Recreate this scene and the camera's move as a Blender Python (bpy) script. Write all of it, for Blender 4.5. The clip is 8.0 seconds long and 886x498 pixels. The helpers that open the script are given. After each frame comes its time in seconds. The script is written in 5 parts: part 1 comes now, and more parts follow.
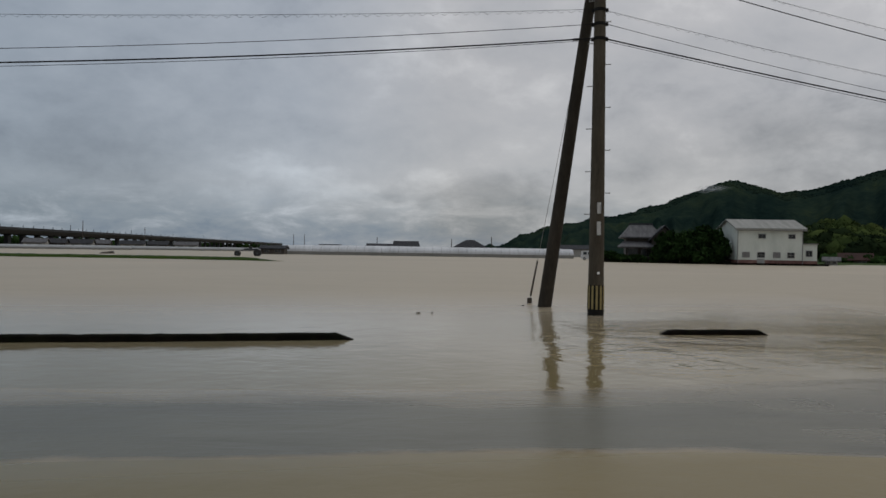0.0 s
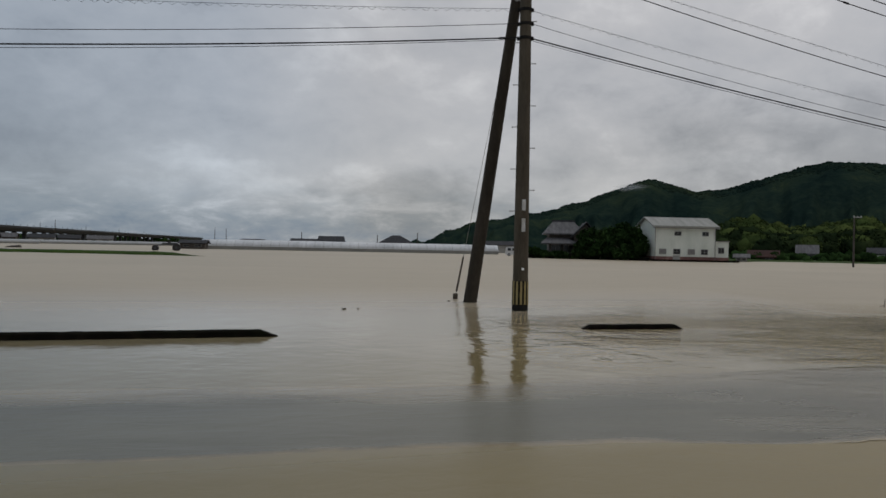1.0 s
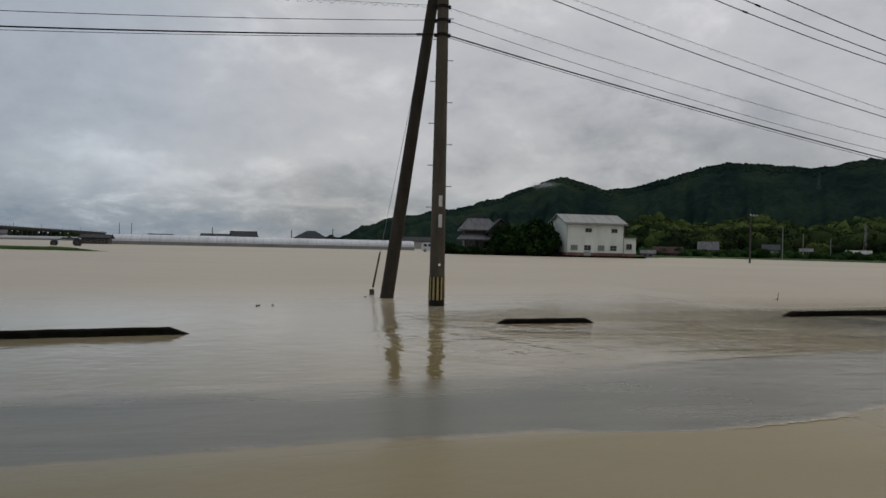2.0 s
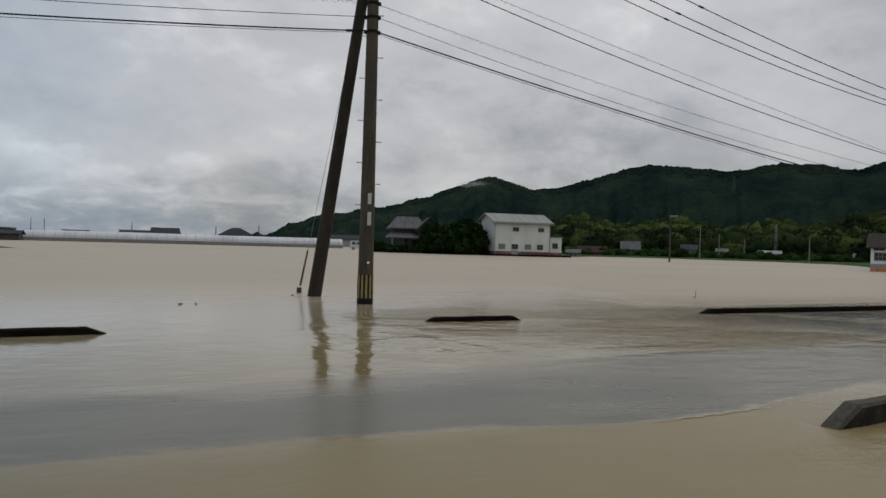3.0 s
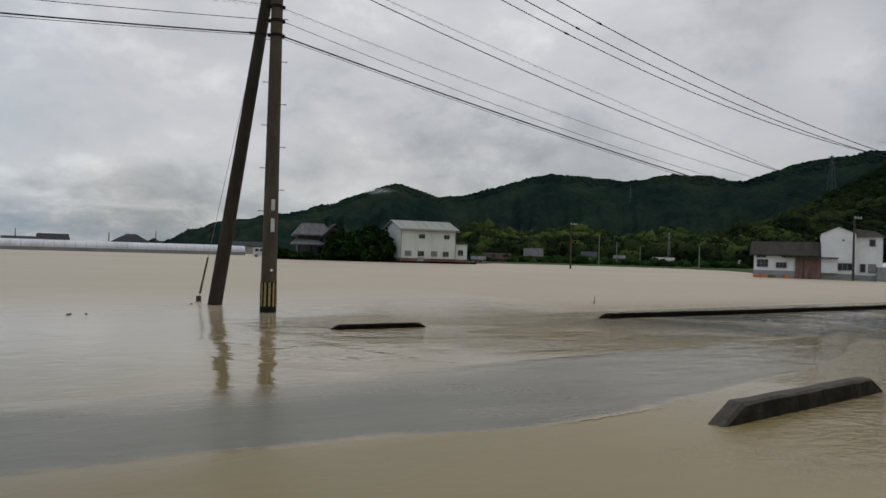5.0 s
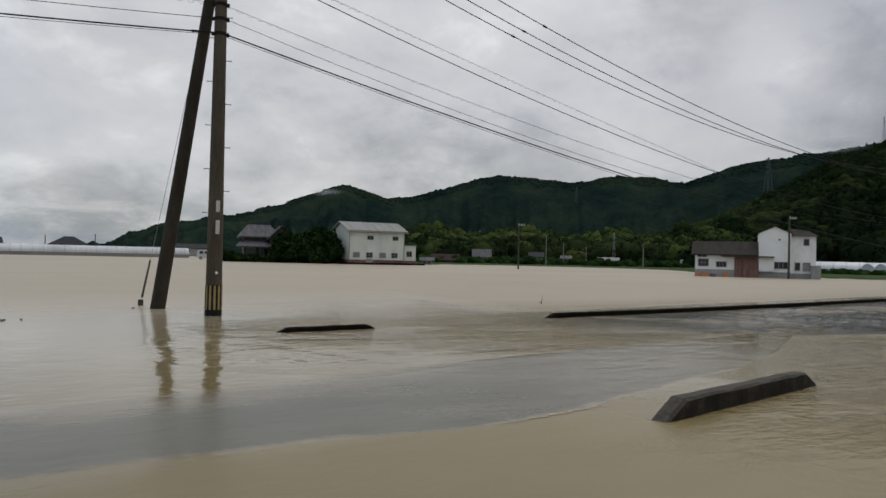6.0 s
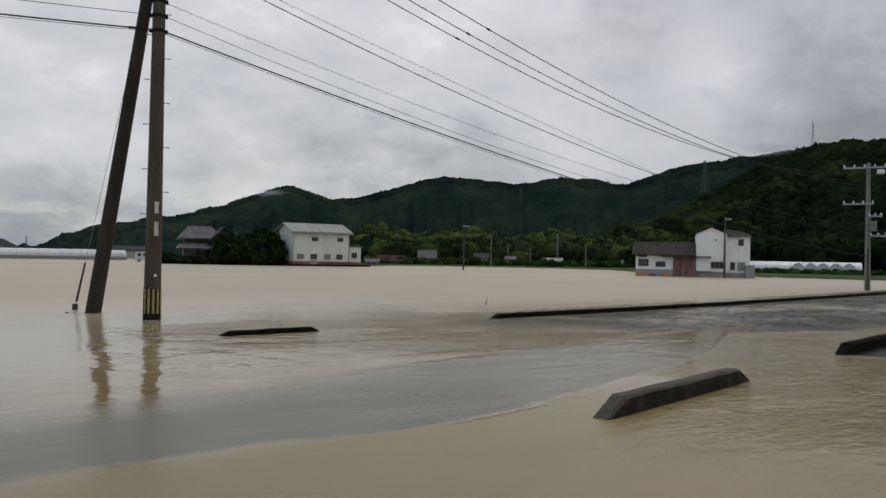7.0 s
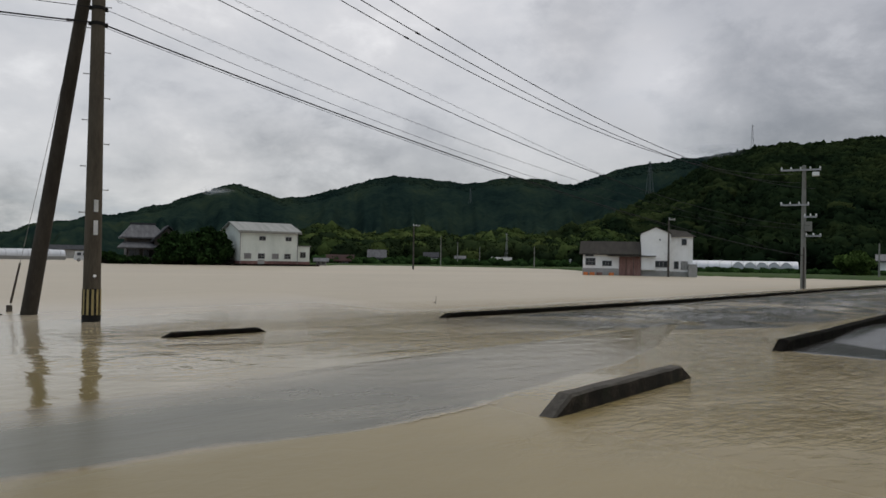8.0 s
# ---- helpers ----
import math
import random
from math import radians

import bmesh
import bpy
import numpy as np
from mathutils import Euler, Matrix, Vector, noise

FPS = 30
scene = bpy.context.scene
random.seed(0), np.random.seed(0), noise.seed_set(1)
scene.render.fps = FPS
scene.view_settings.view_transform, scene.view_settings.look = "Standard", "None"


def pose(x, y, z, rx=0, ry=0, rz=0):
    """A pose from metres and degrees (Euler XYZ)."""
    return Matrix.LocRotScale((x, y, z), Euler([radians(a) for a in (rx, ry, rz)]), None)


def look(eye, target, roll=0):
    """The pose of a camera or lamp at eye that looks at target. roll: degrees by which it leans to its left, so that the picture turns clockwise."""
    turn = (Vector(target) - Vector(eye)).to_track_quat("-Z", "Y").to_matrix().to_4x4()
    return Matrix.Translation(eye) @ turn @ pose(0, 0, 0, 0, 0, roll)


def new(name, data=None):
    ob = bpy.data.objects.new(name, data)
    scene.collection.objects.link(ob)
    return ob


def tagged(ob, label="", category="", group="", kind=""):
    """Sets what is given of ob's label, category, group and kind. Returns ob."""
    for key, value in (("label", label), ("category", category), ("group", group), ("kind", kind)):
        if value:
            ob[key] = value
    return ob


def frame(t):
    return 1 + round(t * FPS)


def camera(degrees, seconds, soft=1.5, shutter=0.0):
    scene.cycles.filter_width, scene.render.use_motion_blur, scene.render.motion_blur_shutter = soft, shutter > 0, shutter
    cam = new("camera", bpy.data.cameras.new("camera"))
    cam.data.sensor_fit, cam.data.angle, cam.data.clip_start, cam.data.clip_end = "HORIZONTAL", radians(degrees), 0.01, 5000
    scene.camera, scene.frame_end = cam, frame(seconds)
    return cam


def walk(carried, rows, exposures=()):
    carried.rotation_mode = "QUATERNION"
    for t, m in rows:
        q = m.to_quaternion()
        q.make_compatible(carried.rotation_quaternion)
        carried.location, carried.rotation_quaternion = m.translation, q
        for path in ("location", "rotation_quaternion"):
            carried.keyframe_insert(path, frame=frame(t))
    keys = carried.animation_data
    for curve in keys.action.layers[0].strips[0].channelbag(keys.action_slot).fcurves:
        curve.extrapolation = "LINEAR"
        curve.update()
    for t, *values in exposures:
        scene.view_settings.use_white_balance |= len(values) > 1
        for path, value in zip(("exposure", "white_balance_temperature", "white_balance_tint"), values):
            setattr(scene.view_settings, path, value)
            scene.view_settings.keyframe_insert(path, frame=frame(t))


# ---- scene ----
cam = camera(61.6, 8.0, soft=1.55)
EYE = 1.4
# seconds, x, y, z offset, yaw, pitch, roll: a hand-held turn on the spot
ROWS = [
    (0.0, 0.029, 0.029, -0.003, -1.87, 0.13, -0.90),
    (0.5, 0.025, 0.026, 0.001, -4.51, 0.01, -1.10),
    (1.0, 0.015, 0.022, 0.001, -7.58, -0.11, -1.17),
    (1.5, 0.003, 0.019, -0.001, -10.83, -0.25, -1.27),
    (2.8, -0.017, 0.014, -0.004, -18.61, -0.28, -1.51),
    (3.0, -0.013, 0.014, -0.007, -19.54, -0.28, -1.63),
    (3.5, -0.011, 0.008, -0.008, -21.53, -0.18, -1.83),
    (4.0, -0.010, 0.002, -0.004, -23.30, -0.06, -1.86),
    (4.5, -0.008, 0.001, -0.003, -24.98, 0.24, -1.78),
    (6.0, -0.010, -0.013, -0.003, -30.71, 0.65, -1.30),
    (6.5, -0.011, -0.020, 0.001, -32.83, 0.74, -1.14),
    (7.0, -0.009, -0.030, 0.003, -34.91, 0.82, -1.05),
    (7.5, 0.002, -0.036, 0.003, -36.86, 0.88, -1.01),
    (8.0, 0.017, -0.033, 0.008, -38.77, 0.84, -1.00),
]
walk(cam, [(t, pose(x, y, EYE + z, 90 + pitch, roll, yaw)) for t, x, y, z, yaw, pitch, roll in ROWS],
     exposures=[(0.0, -0.24), (2.0, -0.09), (4.5, 0.07), (8.0, 0.23)])

# ---------------------------------------------------------------- world, sun
world = bpy.data.worlds.new("overcast_sky")
scene.world = world
world.use_nodes = True


class Nodes:
    """A small wrapper to wire shader nodes."""

    def __init__(self, tree):
        self.tree = tree

    def add(self, kind, **settings):
        n = self.tree.nodes.new(kind)
        for key, value in settings.items():
            if key in n.inputs:
                n.inputs[key].default_value = value
            else:
                setattr(n, key, value)
        return n

    def link(self, a, b):
        self.tree.links.new(a, b)
        return self

    def math(self, op, a, b=None, clamp=False):
        n = self.tree.nodes.new("ShaderNodeMath")
        n.operation, n.use_clamp = op, clamp
        for i, v in enumerate((a, b)):
            if v is None:
                continue
            if isinstance(v, (int, float)):
                n.inputs[i].default_value = v
            else:
                self.link(v, n.inputs[i])
        return n.outputs[0]

    def noise(self, vec, scale, detail=4.0, rough=0.55, dist=0.0):
        n = self.tree.nodes.new("ShaderNodeTexNoise")
        n.inputs["Scale"].default_value = scale
        n.inputs["Detail"].default_value = detail
        n.inputs["Roughness"].default_value = rough
        n.inputs["Distortion"].default_value = dist
        if vec is not None:
            self.link(vec, n.inputs["Vector"])
        return n.outputs["Fac"]

    def ramp(self, fac, stops):
        n = self.tree.nodes.new("ShaderNodeValToRGB")
        e = n.color_ramp.elements
        while len(e) < len(stops):
            e.new(0.5)
        for el, (pos, col) in zip(e, stops):
            el.position = pos
            el.color = (*col, 1) if isinstance(col, tuple) else (col, col, col, 1)
        self.link(fac, n.inputs["Fac"])
        return n.outputs["Color"]

    def mix(self, fac, a, b, blend="MIX"):
        n = self.tree.nodes.new("ShaderNodeMix")
        n.data_type, n.blend_type = "RGBA", blend
        for sock, v in ((n.inputs[0], fac), (n.inputs[6], a), (n.inputs[7], b)):
            if isinstance(v, (int, float)):
                sock.default_value = v
            elif isinstance(v, tuple):
                sock.default_value = (*v, 1)
            else:
                self.link(v, sock)
        return n.outputs[2]

    def scaled(self, vec, scale):
        n = self.tree.nodes.new("ShaderNodeMapping")
        n.inputs["Scale"].default_value = scale
        self.link(vec, n.inputs["Vector"])
        return n.outputs["Vector"]


SUN_ELEVATION, SUN_BEARING = 50.0, 75.0
wn = Nodes(world.node_tree)
world.node_tree.nodes.clear()
way = wn.add("ShaderNodeTexCoord").outputs["Generated"]
split = wn.add("ShaderNodeSeparateXYZ")
wn.link(way, split.inputs[0])
dx, dy, dz = split.outputs
up = wn.math("MAXIMUM", dz, 0.0)
# a flat cloud deck: the direction is carried out to a level plane
low = wn.math("ADD", up, 0.20)
deck = wn.add("ShaderNodeCombineXYZ")
wn.link(wn.math("DIVIDE", dx, low), deck.inputs[0]).link(wn.math("DIVIDE", dy, low), deck.inputs[1])
deck = deck.outputs[0]
broad = wn.noise(deck, 0.55, 3, 0.5, 0.5)
puffs = wn.noise(deck, 1.9, 5, 0.5, 0.15)
billow = wn.noise(wn.scaled(way, (6.5, 6.5, 11.0)), 1.0, 8, 0.6, 0.12)
cloud = wn.math("ADD", wn.math("MULTIPLY", broad, 0.42), wn.math("ADD", wn.math("MULTIPLY", puffs, 0.14), wn.math("MULTIPLY", billow, 0.44)))
tone = wn.ramp(cloud, [(0.36, (0.29, 0.295, 0.315)), (0.46, (0.40, 0.405, 0.42)), (0.54, (0.455, 0.455, 0.465)), (0.64, (0.62, 0.62, 0.625))])
# banks of cumulus near the horizon
bank = wn.noise(wn.scaled(way, (9.0, 9.0, 30.0)), 1.0, 8, 0.62, 0.35)
bank = wn.ramp(bank, [(0.36, (0.20, 0.24, 0.29)), (0.50, (0.285, 0.31, 0.34)), (0.58, (0.40, 0.415, 0.44)), (0.66, (0.55, 0.56, 0.58))])
nearness = wn.ramp(up, [(0.03, 1.0), (0.085, 0.0)])
tone = wn.mix(nearness, tone, bank)
# the clouds are thicker and bluer towards the west
west = wn.math("MULTIPLY_ADD", dx, 0.5)
west.node.inputs[2].default_value = 0.5
west = wn.ramp(west, [(0.25, (0.75, 0.85, 0.955)), (0.42, (0.93, 0.995, 1.07)), (0.52, (1.085, 1.08, 1.075)), (0.66, (1.14, 1.12, 1.10)), (0.84, (1.14, 1.115, 1.095)), (0.935, (0.70, 0.695, 0.705))])
tone = wn.mix(1.0, tone, west, "MULTIPLY")
# single cloud masses: bearing, elevation, reach in degrees, flatness, brightness against the deck
for bearing, height, reach, flat, gain in ((68.5, 9.5, 13.5, 1.4, 0.58), (58, 9.6, 5.0, 1.6, 1.10), (55, 13.5, 5.0, 1.2, 1.22), (48.8, 18.0, 4.0, 0.7, 0.80), (38, 7.0, 12.0, 2.6, 0.80), (22, 7.4, 11.0, 2.4, 0.82),
                                           (2.5, 4.4, 7.0, 3.2, 0.80), (-6.0, 3.2, 6.0, 3.0, 0.86), (5.0, 2.4, 9.0, 2.5, 0.74), (-22, 6.5, 13.0, 1.8, 0.88), (27, 8.4, 6.0, 2.2, 0.86), (70, 20.0, 6.0, 1.5, 1.15)):
    b, e = radians(bearing), radians(height)
    away = wn.add("ShaderNodeVectorMath", operation="SUBTRACT")
    wn.link(way, away.inputs[0])
    away.inputs[1].default_value = (math.sin(b) * math.cos(e), math.cos(b) * math.cos(e), math.sin(e))
    reachv = wn.add("ShaderNodeVectorMath", operation="LENGTH")
    wn.link(wn.scaled(away.outputs[0], (1.0, 1.0, flat)), reachv.inputs[0])
    far_off = wn.math("DIVIDE", reachv.outputs["Value"], math.sin(radians(reach)))
    ragged = wn.math("ADD", far_off, wn.math("MULTIPLY", wn.math("SUBTRACT", billow, 0.5), 2.2))
    mass = wn.ramp(ragged, [(0.15, 1.0), (1.0, 0.0)])
    tone = wn.mix(mass, tone, wn.mix(1.0, tone, (gain, gain, gain), "MULTIPLY"))
# an overcast sky is about three times as bright overhead as at the horizon
rise = wn.math("MULTIPLY_ADD", wn.math("MAXIMUM", wn.math("SUBTRACT", up, 0.25), 0.0), 1.1)
rise.node.inputs[2].default_value = 1.0
back = wn.add("ShaderNodeBackground")
wn.link(tone, back.inputs["Color"]).link(rise, back.inputs["Strength"])
clear = wn.add("ShaderNodeTexSky", sky_type="NISHITA", sun_disc=False, sun_elevation=radians(SUN_ELEVATION), sun_rotation=radians(SUN_BEARING))
thin = wn.add("ShaderNodeBackground", Strength=0.012)
wn.link(clear.outputs[0], thin.inputs["Color"])
both = wn.add("ShaderNodeAddShader")
wn.link(back.outputs[0], both.inputs[0]).link(thin.outputs[0], both.inputs[1])
wn.link(both.outputs[0], wn.add("ShaderNodeOutputWorld").inputs["Surface"])

sun = new("sun", bpy.data.lights.new("sun", "SUN"))
sun.data.energy, sun.data.angle, sun.data.color = 0.5, radians(40), (1.0, 0.97, 0.93)
b, e = radians(SUN_BEARING), radians(SUN_ELEVATION)
sun.matrix_world = look((math.sin(b) * math.cos(e) * 200, math.cos(b) * math.cos(e) * 200, 200 * math.sin(e)), (0, 0, 0))


# ---------------------------------------------------------------- materials
def material(name, colours, rough=0.7, scale=3.0, bump=0.2, metal=0.0, stretch=(1, 1, 1), fine=8.0, spec=0.5, stain=None, own=0.0, relief=0.02, lit_worn_top=None):
    """A surface whose colour wanders between the given colours at two scales, with fine relief; the last argument
    lightens upward faces for sky light and wear.
    """
    m = bpy.data.materials.new(name)
    m.use_nodes = True
    n = Nodes(m.node_tree)
    shader = m.node_tree.nodes["Principled BSDF"]
    at = n.scaled(n.add("ShaderNodeTexCoord").outputs["Object"], stretch)
    coarse, grain = n.noise(at, scale, 5), n.noise(at, scale * fine, 5, 0.65)
    fac = n.math("ADD", n.math("MULTIPLY", coarse, 0.65), n.math("MULTIPLY", grain, 0.35))
    k = len(colours)
    col = n.ramp(fac, [(0.33 + 0.34 * i / max(1, k - 1), c) for i, c in enumerate(colours)])
    if stain:
        spots = n.ramp(n.noise(at, scale * 0.6, 6, 0.7, 0.6), [(0.5, 0.0), (0.66, 1.0)])
        col = n.mix(n.math("MULTIPLY", spots, stain[1]), col, stain[0])
    if own:
        rnd = n.add("ShaderNodeNewGeometry").outputs["Random Per Island"]
        dark = n.math("MULTIPLY_ADD", rnd, own)
        dark.node.inputs[2].default_value = 1 - own * 0.5
        tint = n.add("ShaderNodeCombineColor")
        for i in range(3):
            n.link(dark, tint.inputs[i])
        col = n.mix(1.0, col, tint.outputs[0], "MULTIPLY")
    # upward faces turn paler: sky light put into the colour, mottled by scuffs
    if lit_worn_top:
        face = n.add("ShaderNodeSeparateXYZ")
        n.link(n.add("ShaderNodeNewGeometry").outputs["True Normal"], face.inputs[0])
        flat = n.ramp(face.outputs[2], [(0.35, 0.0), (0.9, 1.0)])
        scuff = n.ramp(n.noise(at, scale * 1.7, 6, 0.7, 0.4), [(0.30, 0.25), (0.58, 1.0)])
        col = n.mix(n.math("MULTIPLY", flat, scuff), col, lit_worn_top)
    n.link(col, shader.inputs["Base Color"])
    shader.inputs["Metallic"].default_value = metal
    shader.inputs["Specular IOR Level"].default_value = spec
    r = n.math("MULTIPLY_ADD", grain, 0.3)
    r.node.inputs[2].default_value = max(0.02, rough - 0.15)
    n.link(r, shader.inputs["Roughness"])
    if bump:
        bp = n.add("ShaderNodeBump", Strength=min(1, bump), Distance=relief)
        n.link(fac, bp.inputs["Height"]).link(bp.outputs[0], shader.inputs["Normal"])
    return m


POLE_CONCRETE = material("weathered_pole_concrete", [(0.046, 0.037, 0.026), (0.074, 0.061, 0.044), (0.105, 0.088, 0.066)], 0.9, 2.0, 0.3, spec=0.2, stretch=(2, 2, 0.4), stain=((0.045, 0.038, 0.03), 0.6))
BRACE_CONCRETE = material("dark_brace_concrete", [(0.026, 0.021, 0.016), (0.042, 0.035, 0.027), (0.06, 0.05, 0.039)], 0.9, 2.0, 0.3, spec=0.2, stretch=(2, 2, 0.4))
FAR_POLE = material("grey_pole_concrete", [(0.14, 0.14, 0.12), (0.21, 0.205, 0.18)], 0.85, 2.0, 0.2)
KERB = material("wet_mossy_kerb_concrete", [(0.006, 0.005, 0.0036), (0.016, 0.013, 0.009), (0.05, 0.041, 0.029)], 0.85, 5.0, 1.0, spec=0.15, stain=((0.016, 0.020, 0.010), 0.7), lit_worn_top=(0.082, 0.073, 0.060))
WET_KERB = material("soaked_black_kerb_concrete", [(0.003, 0.003, 0.0025), (0.007, 0.0062, 0.005), (0.015, 0.012, 0.009)], 0.9, 5.0, 0.8, spec=0.02, stain=((0.008, 0.011, 0.005), 0.6))
STEEL = material("galvanised_steel", [(0.25, 0.25, 0.25), (0.4, 0.4, 0.4)], 0.5, 6, 0.1, metal=0.8)
CABLE = material("black_cable_sheath", [(0.012, 0.012, 0.013), (0.025, 0.025, 0.026)], 0.7, 4, 0, spec=0.1)
YELLOW = material("faded_yellow_band", [(0.22, 0.165, 0.055), (0.32, 0.25, 0.095)], 0.6, 6, 0.1, stain=((0.12, 0.08, 0.02), 0.5))
BLACK = material("black_band", [(0.008, 0.008, 0.008), (0.018, 0.017, 0.015)], 0.7, 6, 0.1, spec=0.1)
WHITE_PLATE = material("white_number_plate", [(0.78, 0.77, 0.74), (0.86, 0.85, 0.82)], 0.5, 8, 0.05)
PORCELAIN = material("white_porcelain", [(0.6, 0.6, 0.58), (0.75, 0.75, 0.72)], 0.3, 8, 0)
WHITE_WALL = material("off_white_siding", [(0.46, 0.48, 0.42), (0.55, 0.57, 0.51), (0.62, 0.63, 0.57)], 0.75, 0.5, 0.1, stretch=(1, 1, 0.5), fine=10, stain=((0.40, 0.43, 0.38), 0.45))
WHITE_STUCCO = material("white_stucco", [(0.70, 0.69, 0.66), (0.80, 0.79, 0.76)], 0.8, 0.6, 0.1, stain=((0.45, 0.44, 0.4), 0.4))
RED_BASE = material("red_brown_plinth", [(0.07, 0.032, 0.026), (0.14, 0.062, 0.052), (0.24, 0.13, 0.105)], 0.7, 0.8, 0.2)
PALE_ROOF = material("pale_grey_sheet_roof", [(0.19, 0.19, 0.175), (0.25, 0.25, 0.23), (0.31, 0.305, 0.28)], 0.7, 0.4, 0.1, stretch=(4, 0.4, 0.4), spec=0.12)
DARK_ROOF = material("dark_grey_tile_roof", [(0.02, 0.021, 0.023), (0.036, 0.037, 0.04), (0.055, 0.055, 0.058)], 0.8, 0.7, 0.5, stretch=(3, 1, 1), spec=0.12)
GREY_TILE = material("grey_glazed_tile_roof", [(0.055, 0.053, 0.056), (0.09, 0.088, 0.09), (0.13, 0.127, 0.13)], 0.6, 0.7, 0.5, stretch=(3, 1, 1), spec=0.12)
BROWN_ROOF = material("brown_tile_roof", [(0.026, 0.023, 0.019), (0.048, 0.042, 0.034)], 0.85, 0.7, 0.4, stretch=(3, 1, 1), spec=0.12)
RED_ROOF = material("rusty_red_roof", [(0.021, 0.0084, 0.0066), (0.042, 0.0168, 0.0126)], 0.7, 0.6, 0.2, spec=0.12)
DARK_WOOD = material("dark_timber_wall", [(0.03, 0.025, 0.02), (0.07, 0.058, 0.047)], 0.8, 0.8, 0.2, stretch=(1, 1, 4))
RUST_DOOR = material("rusty_brown_door", [(0.09, 0.04, 0.03), (0.16, 0.08, 0.062), (0.24, 0.14, 0.12)], 0.75, 1.2, 0.2, stretch=(3, 3, 0.5))
GREY_WALL = material("grey_cement_wall", [(0.2, 0.2, 0.18), (0.33, 0.32, 0.3)], 0.85, 0.8, 0.2)
ORANGE = material("orange_crate_plastic", [(0.5, 0.13, 0.03), (0.65, 0.2, 0.05)], 0.5, 3, 0)
GLASS = material("dark_window_glass", [(0.012, 0.013, 0.014), (0.03, 0.032, 0.034)], 0.18, 0.4, 0)
FRAME = material("aluminium_window_frame", [(0.12, 0.115, 0.11), (0.22, 0.21, 0.2)], 0.5, 3, 0)
VINYL = material("milky_greenhouse_vinyl", [(0.3528, 0.3612, 0.3696), (0.4452, 0.4536, 0.462), (0.5376, 0.546, 0.5544)], 0.35, 0.25, 0.1, stretch=(1, 0.3, 0.3))
VINYL_SKIRT = material("dirty_greenhouse_skirt", [(0.14, 0.14, 0.125), (0.22, 0.215, 0.195)], 0.6, 0.3, 0.1)
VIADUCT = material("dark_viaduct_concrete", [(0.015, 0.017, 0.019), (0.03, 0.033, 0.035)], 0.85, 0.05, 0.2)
RUBBER = material("black_rubber", [(0.012, 0.012, 0.012), (0.03, 0.028, 0.026)], 0.8, 3, 0.2)
MACHINE = material("grey_machine_paint", [(0.02, 0.025, 0.028), (0.045, 0.05, 0.055)], 0.5, 2, 0.1)
CAR_PAINT = material("white_car_paint", [(0.42, 0.42, 0.41), (0.55, 0.55, 0.54)], 0.3, 2, 0)
GRASS = material("wet_meadow_grass", [(0.016, 0.0304, 0.0056), (0.028, 0.0528, 0.0088), (0.048, 0.076, 0.0144)], 0.9, 0.35, 0.6, fine=14, spec=0.1)
CLEAR_WATER = material("clear_runoff_water", [(0.0165, 0.016, 0.0132), (0.0275, 0.0259, 0.0209)], 0.07, 1.2, 0.02, spec=0.5)
BARK = material("tree_bark", [(0.035, 0.028, 0.02), (0.075, 0.06, 0.045)], 0.9, 3, 0.5, stretch=(2, 2, 0.5))
LEAF_DARK = material("dark_garden_leaves", [(0.008, 0.018, 0.006), (0.016, 0.032, 0.010), (0.03, 0.055, 0.016)], 0.8, 0.5, 0.0, own=0.9, spec=0.0)
LEAF_MID = material("mixed_woodland_leaves", [(0.008, 0.014, 0.008), (0.015, 0.024, 0.010), (0.030, 0.042, 0.015)], 0.85, 0.035, 0.0, own=0.4, spec=0.0)
LEAF_LIGHT = material("bamboo_green_leaves", [(0.0216, 0.036, 0.0122), (0.0418, 0.059, 0.018), (0.072, 0.0878, 0.0274)], 0.85, 0.035, 0.0, own=0.4, spec=0.0)
LEAF_HILL = material("hillside_forest", [(0.0049, 0.0099, 0.0054), (0.0099, 0.0171, 0.0072), (0.027, 0.0369, 0.0126)], 0.95, 0.012, 0.0, own=0.5, spec=0.0)
# the bluer tones put the haze of distance into the forest colour
LEAF_FAR = material("hazy_mountain_forest", [(0.0046, 0.0106, 0.0099), (0.0099, 0.0198, 0.0167), (0.0182, 0.0304, 0.0213), (0.0304, 0.0425, 0.0228)], 0.95, 0.010, 1.0, fine=11, relief=10.0, spec=0.0, stretch=(1, 1, 0.6))
LEAF_SLOPE = material("olive_slope_leaves", [(0.014, 0.022, 0.009), (0.026, 0.036, 0.013), (0.044, 0.056, 0.019)], 0.95, 0.02, 0.0, own=0.4, spec=0.0)
LEAF_BRIGHT = material("clipped_bush_leaves", [(0.03, 0.052, 0.014), (0.052, 0.082, 0.021), (0.085, 0.12, 0.034)], 0.8, 0.6, 0.0, own=0.7, spec=0.0)
VINYL_OLD = material("old_grey_vinyl", [(0.2, 0.205, 0.2), (0.3, 0.305, 0.3)], 0.6, 0.1, 0.1)
FOG_STEEL = material("pylon_steel", [(0.075, 0.088, 0.092), (0.11, 0.122, 0.126)], 0.8, 1, 0, spec=0.1)
FOAM = material("silt_foam", [(0.30, 0.25, 0.17), (0.42, 0.36, 0.26)], 0.8, 3, 0.1)
TWIG = material("drift_wood", [(0.04, 0.033, 0.025), (0.08, 0.065, 0.05)], 0.9, 6, 0.2)


def clamp01(n, v):
    return n.math("MINIMUM", n.math("MAXIMUM", v, 0.0), 1.0)


